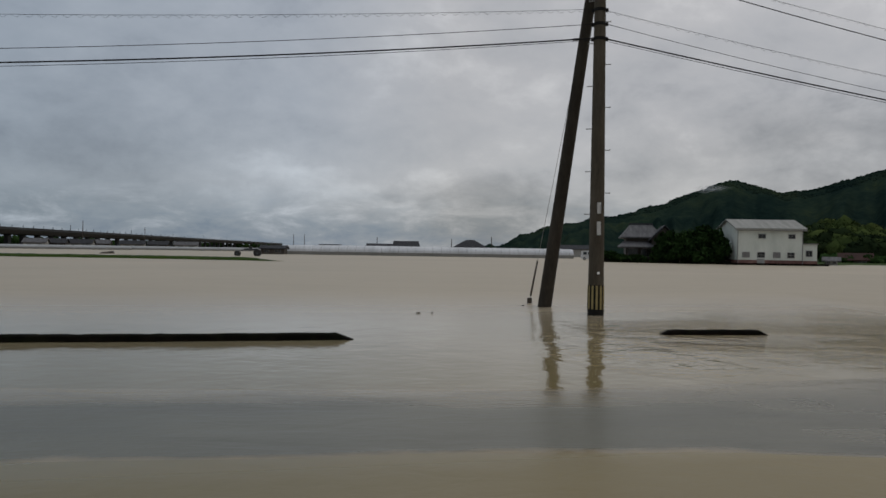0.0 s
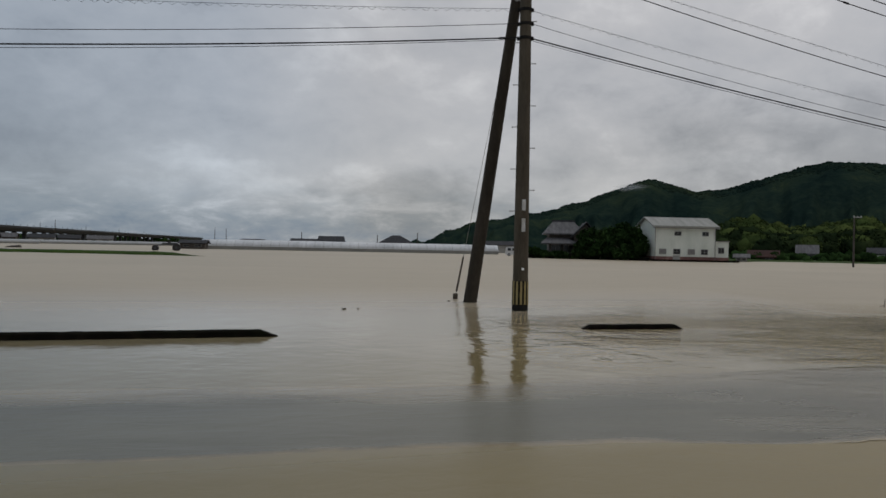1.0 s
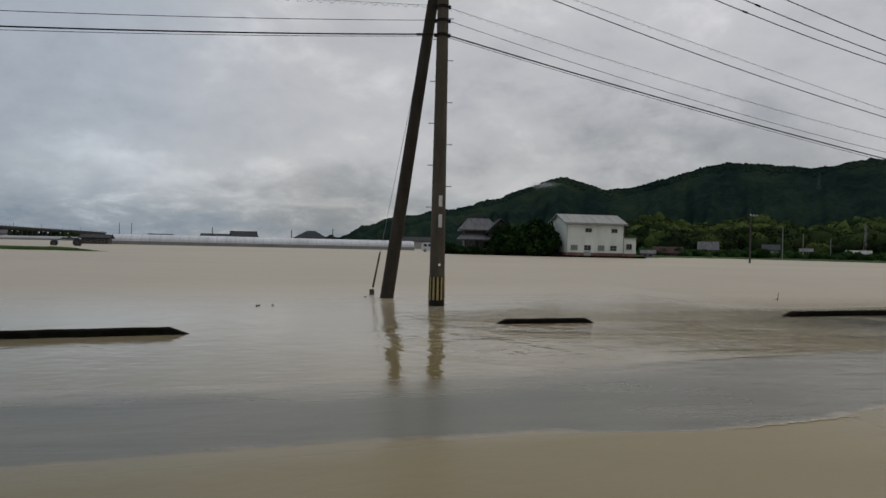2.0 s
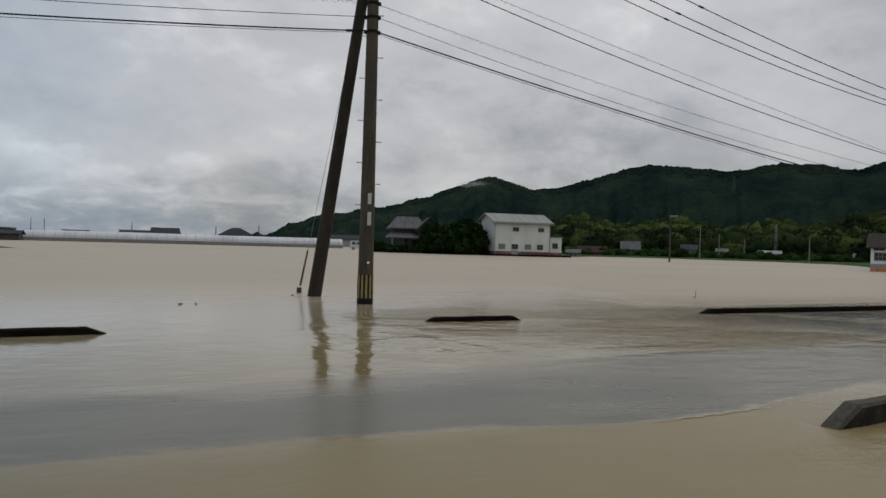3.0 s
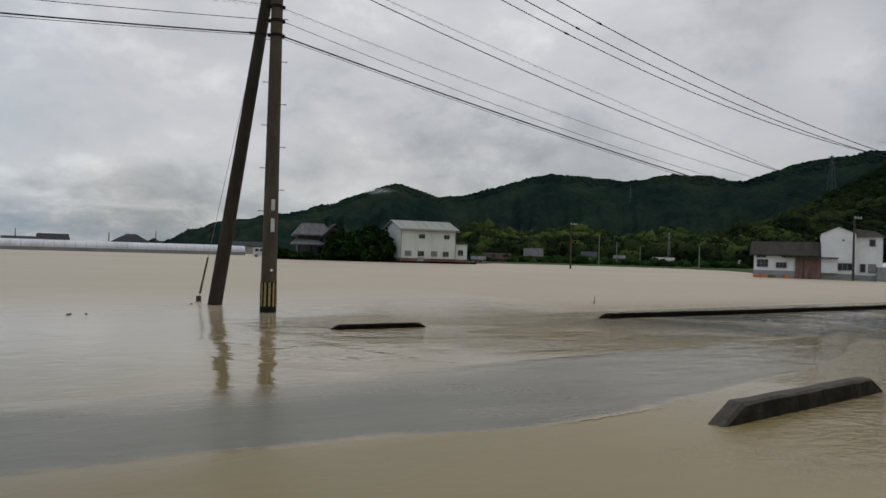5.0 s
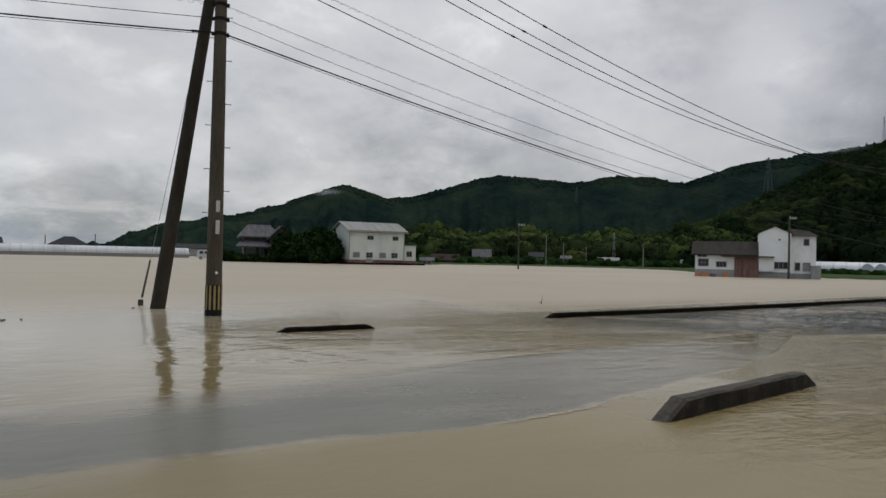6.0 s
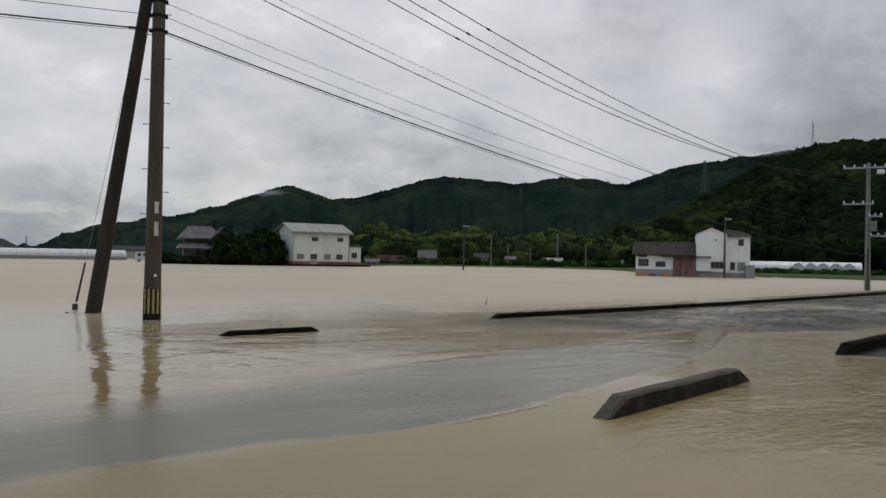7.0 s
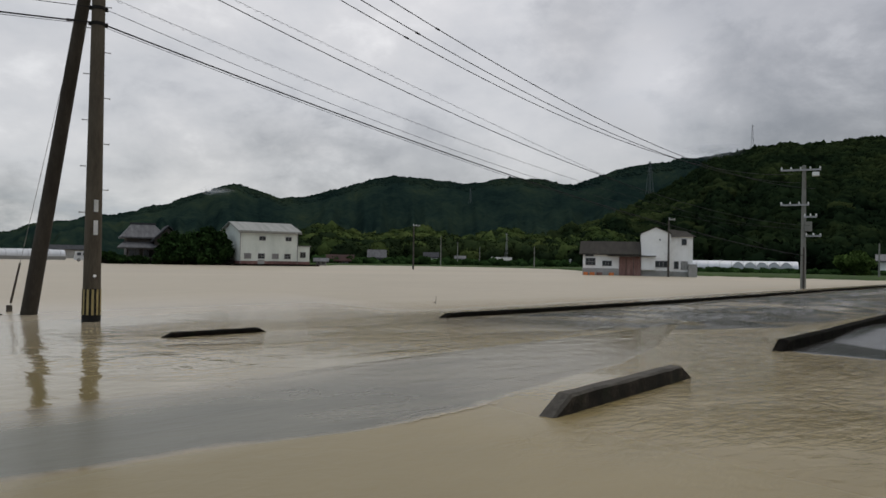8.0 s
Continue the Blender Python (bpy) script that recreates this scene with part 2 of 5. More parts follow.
def smooth01(n, v):
    v = clamp01(n, v)
    return n.math("MULTIPLY", n.math("MULTIPLY", v, v), line(n, v, -2.0, 3.0))


def line(n, v, slope, start):
    """slope * v + start"""
    out = n.math("MULTIPLY_ADD", v, slope)
    out.node.inputs[2].default_value = start
    return out


def water_material():
    """Silt-laden flood water: a brown body under a surface that wind and current break up."""
    m = bpy.data.materials.new("muddy_flood_water")
    m.use_nodes = True
    n = Nodes(m.node_tree)
    shader = m.node_tree.nodes["Principled BSDF"]
    at = n.add("ShaderNodeTexCoord").outputs["Object"]
    sep = n.add("ShaderNodeSeparateXYZ")
    n.link(at, sep.inputs[0])
    x, y = sep.outputs[0], sep.outputs[1]
    wander = n.noise(n.scaled(at, (0.10, 0.16, 1)), 1.0, 4, 0.55, 0.8)
    silt = n.math("ADD", n.math("MULTIPLY", n.noise(n.scaled(at, (0.03, 0.05, 1)), 1.0, 5, 0.6, 0.8), 0.65), n.math("MULTIPLY", n.noise(n.scaled(at, (0.4, 1.1, 1)), 1.0, 5, 0.6, 0.8), 0.35))
    mud = n.ramp(silt, [(0.36, (0.184, 0.141, 0.061)), (0.5, (0.211, 0.161, 0.072)), (0.64, (0.241, 0.187, 0.088))])
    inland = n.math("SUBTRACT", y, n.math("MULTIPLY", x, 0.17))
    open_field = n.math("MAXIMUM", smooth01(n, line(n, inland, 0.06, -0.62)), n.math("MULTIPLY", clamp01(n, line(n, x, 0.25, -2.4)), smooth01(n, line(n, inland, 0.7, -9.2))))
    # darker and yellower west of the camera, paler with distance inland
    mud = n.mix(clamp01(n, line(n, x, -0.13, 0.55)), mud, (0.132, 0.110, 0.050))
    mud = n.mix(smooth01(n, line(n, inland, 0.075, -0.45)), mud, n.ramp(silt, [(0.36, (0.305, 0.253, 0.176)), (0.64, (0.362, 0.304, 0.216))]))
    # the run of clearer water over the road, between its field kerb and the silt fan
    edge = n.math("LOGARITHM", n.math("MAXIMUM", x, 1.0), math.e)
    edge = n.math("ADD", n.math("SUBTRACT", y, line(n, edge, 2.6, 3.15)), n.math("MINIMUM", n.math("MAXIMUM", line(n, x, 0.5, -6.0), 0.0), 2.3))
    edge = n.math("ADD", edge, line(n, wander, 1.4, -0.7))
    race = n.math("MULTIPLY", clamp01(n, line(n, edge, 2.5, 0.3)), clamp01(n, line(n, inland, -0.8, 9.9)))
    race = n.math("MULTIPLY", race, clamp01(n, line(n, x, 0.22, -2.0)))
    run = n.add("ShaderNodeCombineXYZ")
    n.link(n.math("ADD", n.math("MULTIPLY", x, 0.62), n.math("MULTIPLY", y, 0.44)), run.inputs[0])
    n.link(n.math("SUBTRACT", n.math("MULTIPLY", x, 0.13), n.math("MULTIPLY", y, 0.22)), run.inputs[1])
    waves = n.noise(run.outputs[0], 1.0, 2.5, 0.5, 0.7)
    # dark streaks in the base colour paint the hills' reflection on the waves
    streak = n.ramp(waves, [(0.43, 0.0), (0.50, 1.0)])
    n.link(n.mix(n.math("MULTIPLY", race, line(n, streak, 0.52, 0.43)), mud, (0.030, 0.033, 0.026)), shader.inputs["Base Color"])
    # choppy where the current runs over the road and round the kerbs
    patch = n.ramp(wander, [(0.40, 0.0), (0.54, 1.0)])
    side = n.math("MULTIPLY", clamp01(n, n.math("SUBTRACT", line(n, x, 0.25, -0.9), n.math("MULTIPLY", clamp01(n, line(n, y, 0.7, -2.9)), 0.9))), clamp01(n, line(n, y, -0.22, 4.6)))
    chop = n.math("MAXIMUM", n.math("MULTIPLY", side, line(n, patch, 0.75, 0.16)), n.math("MULTIPLY", race, 0.10))
    # the poles shed short waves into the shallows before them
    ex, ey = line(n, x, 0.46, -1.72), line(n, y, 0.29, -3.4)
    eddy = clamp01(n, n.math("SUBTRACT", 1.15, n.math("ADD", n.math("MULTIPLY", ex, ex), n.math("MULTIPLY", ey, ey))))
    swell = n.noise(n.scaled(at, (1.5, 1.2, 1)), 1.0, 2, 0.4, 0.3)
    ripple = n.noise(n.scaled(at, (4.0, 5.0, 1)), 1.0, 3, 0.5, 0.4)
    rough = n.noise(n.scaled(at, (3.4, 6.6, 1)), 1.0, 5, 0.62, 0.8)
    height = n.math("ADD", n.math("MULTIPLY", swell, n.math("ADD", 0.010, n.math("MULTIPLY", eddy, 0.05))), n.math("MULTIPLY", ripple, n.math("ADD", 0.005, n.math("MULTIPLY", eddy, 0.012))))
    height = n.math("ADD", height, n.math("MULTIPLY", n.math("MULTIPLY", rough, chop), 0.18))
    # quick small ripples where the spill turns round the end of the field kerb
    fx, fy = line(n, x, 0.17, -1.5), line(n, y, 0.24, -3.0)
    spill = smooth01(n, n.math("SUBTRACT", 1.2, n.math("ADD", n.math("MULTIPLY", fx, fx), n.math("MULTIPLY", fy, fy))))
    gusts = n.ramp(n.noise(n.scaled(at, (0.28, 0.62, 1)), 1.0, 3, 0.5, 0.6), [(0.40, 0.12), (0.60, 1.0)])
    fine = n.noise(n.scaled(at, (5.5, 6.5, 1)), 1.0, 4, 0.6, 0.5)
    height = n.math("ADD", height, n.math("MULTIPLY", n.math("MULTIPLY", fine, spill), line(n, gusts, 0.11, 0.012)))
    height = n.math("ADD", height, n.math("MULTIPLY", n.math("MULTIPLY", waves, n.math("MULTIPLY", race, n.math("MAXIMUM", line(n, x, -0.03, 1.4), 0.25))), 0.26))
    bp = n.add("ShaderNodeBump", Strength=1.0, Distance=1.0)
    n.link(height, bp.inputs["Height"]).link(bp.outputs[0], shader.inputs["Normal"])
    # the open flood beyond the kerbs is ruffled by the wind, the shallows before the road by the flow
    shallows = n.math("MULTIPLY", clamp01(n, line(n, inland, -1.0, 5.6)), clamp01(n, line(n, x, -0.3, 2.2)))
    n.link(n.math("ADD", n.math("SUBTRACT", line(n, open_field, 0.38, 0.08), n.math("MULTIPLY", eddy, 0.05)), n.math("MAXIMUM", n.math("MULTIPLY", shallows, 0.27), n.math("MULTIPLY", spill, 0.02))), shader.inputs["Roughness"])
    shader.inputs["IOR"].default_value = 1.33
    return m


def road_material():
    """Wet asphalt under a film of water: bare and grey along the crown, silted over towards the far side."""
    m = bpy.data.materials.new("wet_flooded_asphalt")
    m.use_nodes = True
    n = Nodes(m.node_tree)
    shader = m.node_tree.nodes["Principled BSDF"]
    tc = n.add("ShaderNodeTexCoord")
    at, uv = tc.outputs["Object"], tc.outputs["UV"]
    sep = n.add("ShaderNodeSeparateXYZ")
    n.link(uv, sep.inputs[0])
    across, along = sep.outputs[1], sep.outputs[0]
    grain = n.noise(at, 60, 4, 0.7)
    patch = n.noise(n.scaled(at, (0.35, 1.2, 1)), 1.0, 5, 0.6, 0.5)
    stone = n.ramp(n.math("ADD", n.math("MULTIPLY", grain, 0.3), n.math("MULTIPLY", patch, 0.7)), [(0.35, (0.073, 0.069, 0.048)), (0.65, (0.112, 0.107, 0.076))])
    film = n.math("ADD", across, n.math("MULTIPLY_ADD", patch, 0.45))
    film.node.inputs[1].links[0].from_node.inputs[2].default_value = -0.22
    silt = n.ramp(film, [(0.62, 0.0), (1.02, 1.0)])
    tail = n.ramp(n.math("ADD", along, n.math("MULTIPLY", patch, 0.1)), [(0.82, 0.0), (1.04, 1.0)])
    silt = n.math("MAXIMUM", silt, tail)
    verge = n.ramp(n.math("ADD", across, line(n, n.noise(n.scaled(at, (1.1, 2.4, 1)), 1.0, 5, 0.65, 0.8), 0.16, -0.08)), [(0.0, 1.0), (0.06, 0.0)])
    silt = n.math("MAXIMUM", silt, verge)
    n.link(n.mix(silt, stone, (0.21, 0.163, 0.089)), shader.inputs["Base Color"])
    swell = n.noise(n.scaled(at, (0.9, 2.2, 1)), 1.0, 3, 0.5, 0.5)
    ripple = n.noise(n.scaled(at, (4.0, 9.0, 1)), 1.0, 5, 0.6, 0.4)
    height = n.math("ADD", n.math("MULTIPLY", swell, 0.014), n.math("MULTIPLY", ripple, 0.004))
    bp = n.add("ShaderNodeBump", Strength=1.0, Distance=1.0)
    n.link(height, bp.inputs["Height"]).link(bp.outputs[0], shader.inputs["Normal"])
    r = n.math("MULTIPLY_ADD", silt, -0.23)
    r.node.inputs[2].default_value = 0.30
    n.link(r, shader.inputs["Roughness"])
    shader.inputs["IOR"].default_value = 1.33
    return m


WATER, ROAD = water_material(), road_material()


# ---------------------------------------------------------------- mesh helpers
def thing(name, label, category, group="", kind="", at=(0, 0, 0), turn=0.0):
    """An empty at a thing's base, which carries its parts. turn: degrees about the vertical."""
    ob = new(name)
    ob.empty_display_size = 0.2
    ob.matrix_world = pose(*at, 0, 0, turn)
    return tagged(ob, label, category, group, kind)


def part(name, bm, mat, parent=None, label="", smooth=False):
    """Links a bmesh as one mesh object under a thing or a part."""
    me = bpy.data.meshes.new(name)
    bmesh.ops.recalc_face_normals(bm, faces=bm.faces)
    bm.to_mesh(me)
    bm.free()
    me.materials.append(mat)
    if smooth:
        for p in me.polygons:
            p.use_smooth = True
    ob = new(name, me)
    ob.parent = parent
    return tagged(ob, label)


def hull(corners, faces, bm=None):
    bm = bm or bmesh.new()
    vs = [bm.verts.new(c) for c in corners]
    for f in faces:
        bm.faces.new([vs[i] for i in f])
    return bm


BOX_FACES = [(0, 1, 2, 3), (7, 6, 5, 4), (0, 4, 5, 1), (1, 5, 6, 2), (2, 6, 7, 3), (3, 7, 4, 0)]


def box(x0, x1, y0, y1, z0, z1, bm=None):
    return hull([(x0, y0, z0), (x1, y0, z0), (x1, y1, z0), (x0, y1, z0), (x0, y0, z1), (x1, y0, z1), (x1, y1, z1), (x0, y1, z1)], BOX_FACES, bm)


def soft_box(x0, x1, y0, y1, z0, z1, r=0.02):
    bm = box(x0, x1, y0, y1, z0, z1)
    bmesh.ops.bevel(bm, geom=bm.edges[:], offset=r, segments=2, affect="EDGES", profile=0.6)
    return bm


def rod(a, b, r0, r1=None, sides=12, bm=None, caps=True):
    """A tapered rod from a to b."""
    bm = bm or bmesh.new()
    a, b = Vector(a), Vector(b)
    r1 = r0 if r1 is None else r1
    q = (b - a).to_track_quat("Z", "Y").to_matrix()
    rings = []
    for c, r in ((a, r0), (b, r1)):
        rings.append([bm.verts.new(c + q @ Vector((r * math.cos(k * math.tau / sides), r * math.sin(k * math.tau / sides), 0))) for k in range(sides)])
    for k in range(sides):
        bm.faces.new((rings[0][k], rings[0][(k + 1) % sides], rings[1][(k + 1) % sides], rings[1][k]))
    if caps:
        bm.faces.new(rings[0][::-1])
        bm.faces.new(rings[1])
    return bm


def tube(points, r, sides=6):
    """A bent tube through the points."""
    bm = bmesh.new()
    pts = [Vector(p) for p in points]
    rings = []
    for i, p in enumerate(pts):
        d = (pts[min(i + 1, len(pts) - 1)] - pts[max(i - 1, 0)]).to_track_quat("Z", "Y").to_matrix()
        rings.append([bm.verts.new(p + d @ Vector((r * math.cos(k * math.tau / sides), r * math.sin(k * math.tau / sides), 0))) for k in range(sides)])
    for a, b in zip(rings, rings[1:]):
        for k in range(sides):
            bm.faces.new((a[k], a[(k + 1) % sides], b[(k + 1) % sides], b[k]))
    bm.faces.new(rings[0][::-1])
    bm.faces.new(rings[-1])
    return bm


def quick_mesh(name, verts, faces, mat, smooth=False):
    """A mesh straight from numpy arrays; all faces have the same number of corners."""
    me = bpy.data.meshes.new(name)
    verts, faces = np.asarray(verts, np.float32), np.asarray(faces, np.int32)
    me.vertices.add(len(verts))
    me.vertices.foreach_set("co", verts.ravel())
    me.loops.add(faces.size)
    me.loops.foreach_set("vertex_index", faces.ravel())
    me.polygons.add(len(faces))
    me.polygons.foreach_set("loop_start", np.arange(0, faces.size, faces.shape[1], dtype=np.int32))
    me.update(calc_edges=True)
    me.validate()
    me.materials.append(mat)
    me.polygons.foreach_set("use_smooth", np.full(len(faces), smooth))
    return new(name, me)


def polar(bearing, dist, z=0.0):
    a = radians(bearing)
    return (dist * math.sin(a), dist * math.cos(a), z)


# ---------------------------------------------------------------- water, road, land
rng = np.random.default_rng(7)


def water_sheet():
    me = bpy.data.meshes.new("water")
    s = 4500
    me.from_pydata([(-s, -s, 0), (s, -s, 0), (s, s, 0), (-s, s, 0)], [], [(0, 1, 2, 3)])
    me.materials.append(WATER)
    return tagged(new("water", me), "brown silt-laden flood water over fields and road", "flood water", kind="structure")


def road_strip():
    """The crown of the road, a hand's breadth of film above the flood; the edges dip under."""
    xs = np.arange(-40, 15.01, 0.25)
    near = np.interp(xs, [-40, -2.6, 0, 2, 3.3, 4.8, 5.5, 8.5, 10.9, 13.2, 15], [0.4, 4.83, 5.10, 5.18, 5.10, 5.30, 5.60, 6.50, 7.60, 8.9, 9.9])
    far = np.interp(xs, [-40, -4, -0.7, 1.6, 4.2, 6.3, 9.7, 13.4, 15], [2.7, 7.45, 7.55, 7.7, 8.35, 8.75, 9.25, 9.8, 10.3])
    near = near + 0.02 * np.sin(xs * 1.1) + 0.015 * np.sin(xs * 2.7 + 1)
    vs = [0, 0.04, 0.15, 0.35, 0.6, 0.85, 1]
    bm = bmesh.new()
    uv = bm.loops.layers.uv.new("UVMap")
    grid = []
    for x, a, b in zip(xs, near, far):
        row = [bm.verts.new((x, a - 0.6, -0.10))]
        row += [bm.verts.new((x, a + (b - a) * v, 0.003 if 0 < v < 1 else -0.001)) for v in vs]
        row.append(bm.verts.new((x, b + 0.6, -0.10)))
        grid.append(row)
    hs = [0, *vs, 1]
    for i in range(len(xs) - 1):
        for j in range(len(hs) - 1):
            f = bm.faces.new((grid[i][j], grid[i + 1][j], grid[i + 1][j + 1], grid[i][j + 1]))
            for loop, (p, q) in zip(f.loops, ((i, j), (i + 1, j), (i + 1, j + 1), (i, j + 1))):
                loop[uv].uv = ((xs[p] + 40) / 55, hs[q])
    return tagged(part("road", bm, ROAD), "grey asphalt road under a film of water", "road", kind="structure")


def rapids():
    """Standing waves where the current runs along the field kerb and across the road."""
    xs, vs = np.arange(9.0, 60.0, 0.11), np.linspace(0, 1, 60)
    near = 3.3 + 2.6 * np.log(xs) - np.clip(xs * 0.5 - 6.5, 0, 1.9)
    far = np.interp(xs, [9, 11.2, 16.1, 23.3, 38.2, 57.5, 60], [13.2, 13.85, 14.36, 15.45, 18.05, 21.5, 22.0])
    verts = []
    for x, p, q in zip(xs, near, far):
        for v in vs:
            y = p + (q - p) * v
            ends = min(1.0, v * 5, (1 - v) * 4, (x - 9.0) * 0.10)
            drift = noise.noise((x * 0.16, y * 0.22, 3.0))
            grow = min(1.0, 0.25 + (x - 9.0) * 0.05) * max(0.3, min(1.0, 1.5 - x * 0.03))
            w = grow * math.sin(math.tau * (x * 0.30 + y * 0.22) + 4.0 * drift) * (0.55 + 0.9 * noise.noise((x * 0.3, y * 0.5, 9.0)))
            w += 0.35 * noise.noise((x * 1.1, y * 2.3, 7.0)) + 0.2 * noise.noise((x * 2.9, y * 5.1, 2.0))
            verts.append((x, y, -0.012 + ends * (0.05 + 0.11 * w)))
    n = len(vs)
    i, j = np.meshgrid(np.arange(len(xs) - 1), np.arange(n - 1), indexing="ij")
    k = (i * n + j).ravel()
    return tagged(quick_mesh("water_rapids", verts, np.stack([k, k + n, k + n + 1, k + 1], 1), WATER, True), "choppy brown water racing along the kerb", "flood water", kind="structure")


def standing_wave():
    """A dark hollow in the lee of the kerb, and the smooth swell that rises behind it."""
    us, vs = np.concatenate([np.linspace(0, 0.04, 4), np.linspace(0.055, 1, 60)]), np.linspace(0, 1, 40)
    verts = []
    for u in us:
        for v in vs:
            x = 12.1 + 0.5 * v + 0.12 * noise.noise((v * 4, 0, 1.0)) + u * 6.6
            y = (6.0 + (x - 11.95) * 0.19) * (1 - v) + 2.2 * v
            crest = np.interp(v, [0, 0.35, 0.6, 1], [14.5, 13.7, 13.45, 13.3]) + 0.10 * noise.noise((v * 6, 2.0, 1.0))
            rise = 0.17 * min(1.0, max(0.0, (x - crest) / 2.6)) * min(1.0, 0.35 + 5 * v)
            lip = 0.0145 * min(1.0, u / 0.012) + 0.002 * noise.noise((x * 0.9, y * 1.3, 4.0))
            verts.append((x, y, -0.012 + lip + rise))
    n = len(vs)
    i, j = np.meshgrid(np.arange(len(us) - 1), np.arange(n - 1), indexing="ij")
    k = (i * n + j).ravel()
    return tagged(quick_mesh("water_step", verts, np.stack([k, k + 1, k + n + 1, k + n], 1)[:, ::-1], CLEAR_WATER, True), "smooth grey water sheet behind a dark hollow", "flood water", kind="structure")


def land():
    """Low farmland beyond the flood, rising a little towards the hills."""
    bearings = np.arange(26, 150, 0.5)
    shore = np.interp(bearings, [26, 28.7, 31, 35, 38, 44, 48, 50, 57, 60, 66, 70, 90, 150], [128, 130, 150, 157, 158, 156, 142, 112, 97, 95, 93, 92, 95, 120])
    shore = shore + 1.2 * np.sin(bearings * 3.1) + 0.8 * np.sin(bearings * 7.7)
    steps = [(-2, -0.4), (0.6, 0.14), (4, 0.30), (40, 0.5), (120, 0.9), (400, 3), (900, 5)]
    verts, faces = [], []
    for b, s in zip(bearings, shore):
        for d, z in steps:
            verts.append(polar(b, s + d, z))
    k = len(steps)
    for i in range(len(bearings) - 1):
        for j in range(k - 1):
            faces.append((i * k + j, i * k + j + 1, (i + 1) * k + j + 1, (i + 1) * k + j))
    return tagged(quick_mesh("ground", verts, faces, GRASS, True), "green rice fields and meadow above the flood", "field", kind="structure")


def hill_surface(bearing, s, table, foot, crest):
    """Height and distance on a hill flank; s = 0 at its foot, 1 at its crest."""
    el = np.interp(bearing, *zip(*table))
    r = foot + (crest - foot) * s
    top = crest * np.tan(np.radians(el))
    return r, top * np.where(s < 1, np.power(np.clip(s, 0, 1), 1.15), 1 - (s - 1) * 0.7)


def hill(name, label, table, foot, crest, mat, step, rough):
    bs = np.arange(table[0][0], table[-1][0] + step, step)
    ss = np.concatenate([np.linspace(0, 1, 60), [1.1, 1.3, 1.7]])
    verts = []
    for b in bs:
        r, z = hill_surface(b, ss, table, foot, crest)
        for k in range(len(ss)):
            p = polar(b, r[k])
            fade = min(1, 3 * ss[k]) * max(0.0, 1 - ss[k])
            spur = noise.noise((p[0] * 0.004, p[1] * 0.004, 1.3)) * fade * 26 + noise.noise((b * 0.55, ss[k] * 1.6, 5.0)) * fade * crest * 0.030 + noise.noise((b * 1.7, ss[k] * 3.0, 8.0)) * fade * crest * 0.012
            knob = noise.noise((p[0] * 0.03, p[1] * 0.03, 4.1)) * rough * min(1, 4 * ss[k])
            verts.append((p[0], p[1], max(-1.0, z[k] + spur + knob - 1.0)))
    n = len(ss)
    i, j = np.meshgrid(np.arange(len(bs) - 1), np.arange(n - 1), indexing="ij")
    a = (i * n + j).ravel()
    return tagged(quick_mesh(name, verts, np.stack([a, a + 1, a + n + 1, a + n], 1), mat, True), label, "hill", kind="structure"), np.array(verts), ss, bs


RANGE = [(4.0, -0.2), (6.0, 0.42), (7.8, 1.33), (9.6, 1.85), (13, 2.6), (15.9, 3.1), (18.5, 3.85), (20.7, 4.7), (22.9, 5.5), (24.4, 5.1), (26.5, 4.47), (29, 4.9), (31.6, 5.7), (35, 6.48), (37.6, 6.24),
         (40.5, 6.0), (43.9, 6.5), (46.3, 6.28), (48.7, 5.9), (50.5, 6.65), (53, 7.3), (55.9, 7.68), (60, 8.0), (70, 7.5), (100, 5.5), (150, 2)]
SPUR = [(44, 0.6), (48, 2.5), (52.2, 4.0), (55.5, 5.65), (57.8, 7.2), (58.6, 8.05), (60.1, 8.2), (61.2, 8.42), (63.1, 8.66), (64.9, 8.5), (66.6, 8.74), (70, 8.75), (80, 9.2), (100, 7.0), (150, 3)]


# ---------------------------------------------------------------- trees
def ico(level):
    bm = bmesh.new()
    bmesh.ops.create_icosphere(bm, subdivisions=level, radius=1)
    v = np.array([x.co[:] for x in bm.verts])
    f = np.array([[x.index for x in face.verts] for face in bm.faces])
    bm.free()
    return v, f


BALL1, BALL2 = ico(2), ico(3)


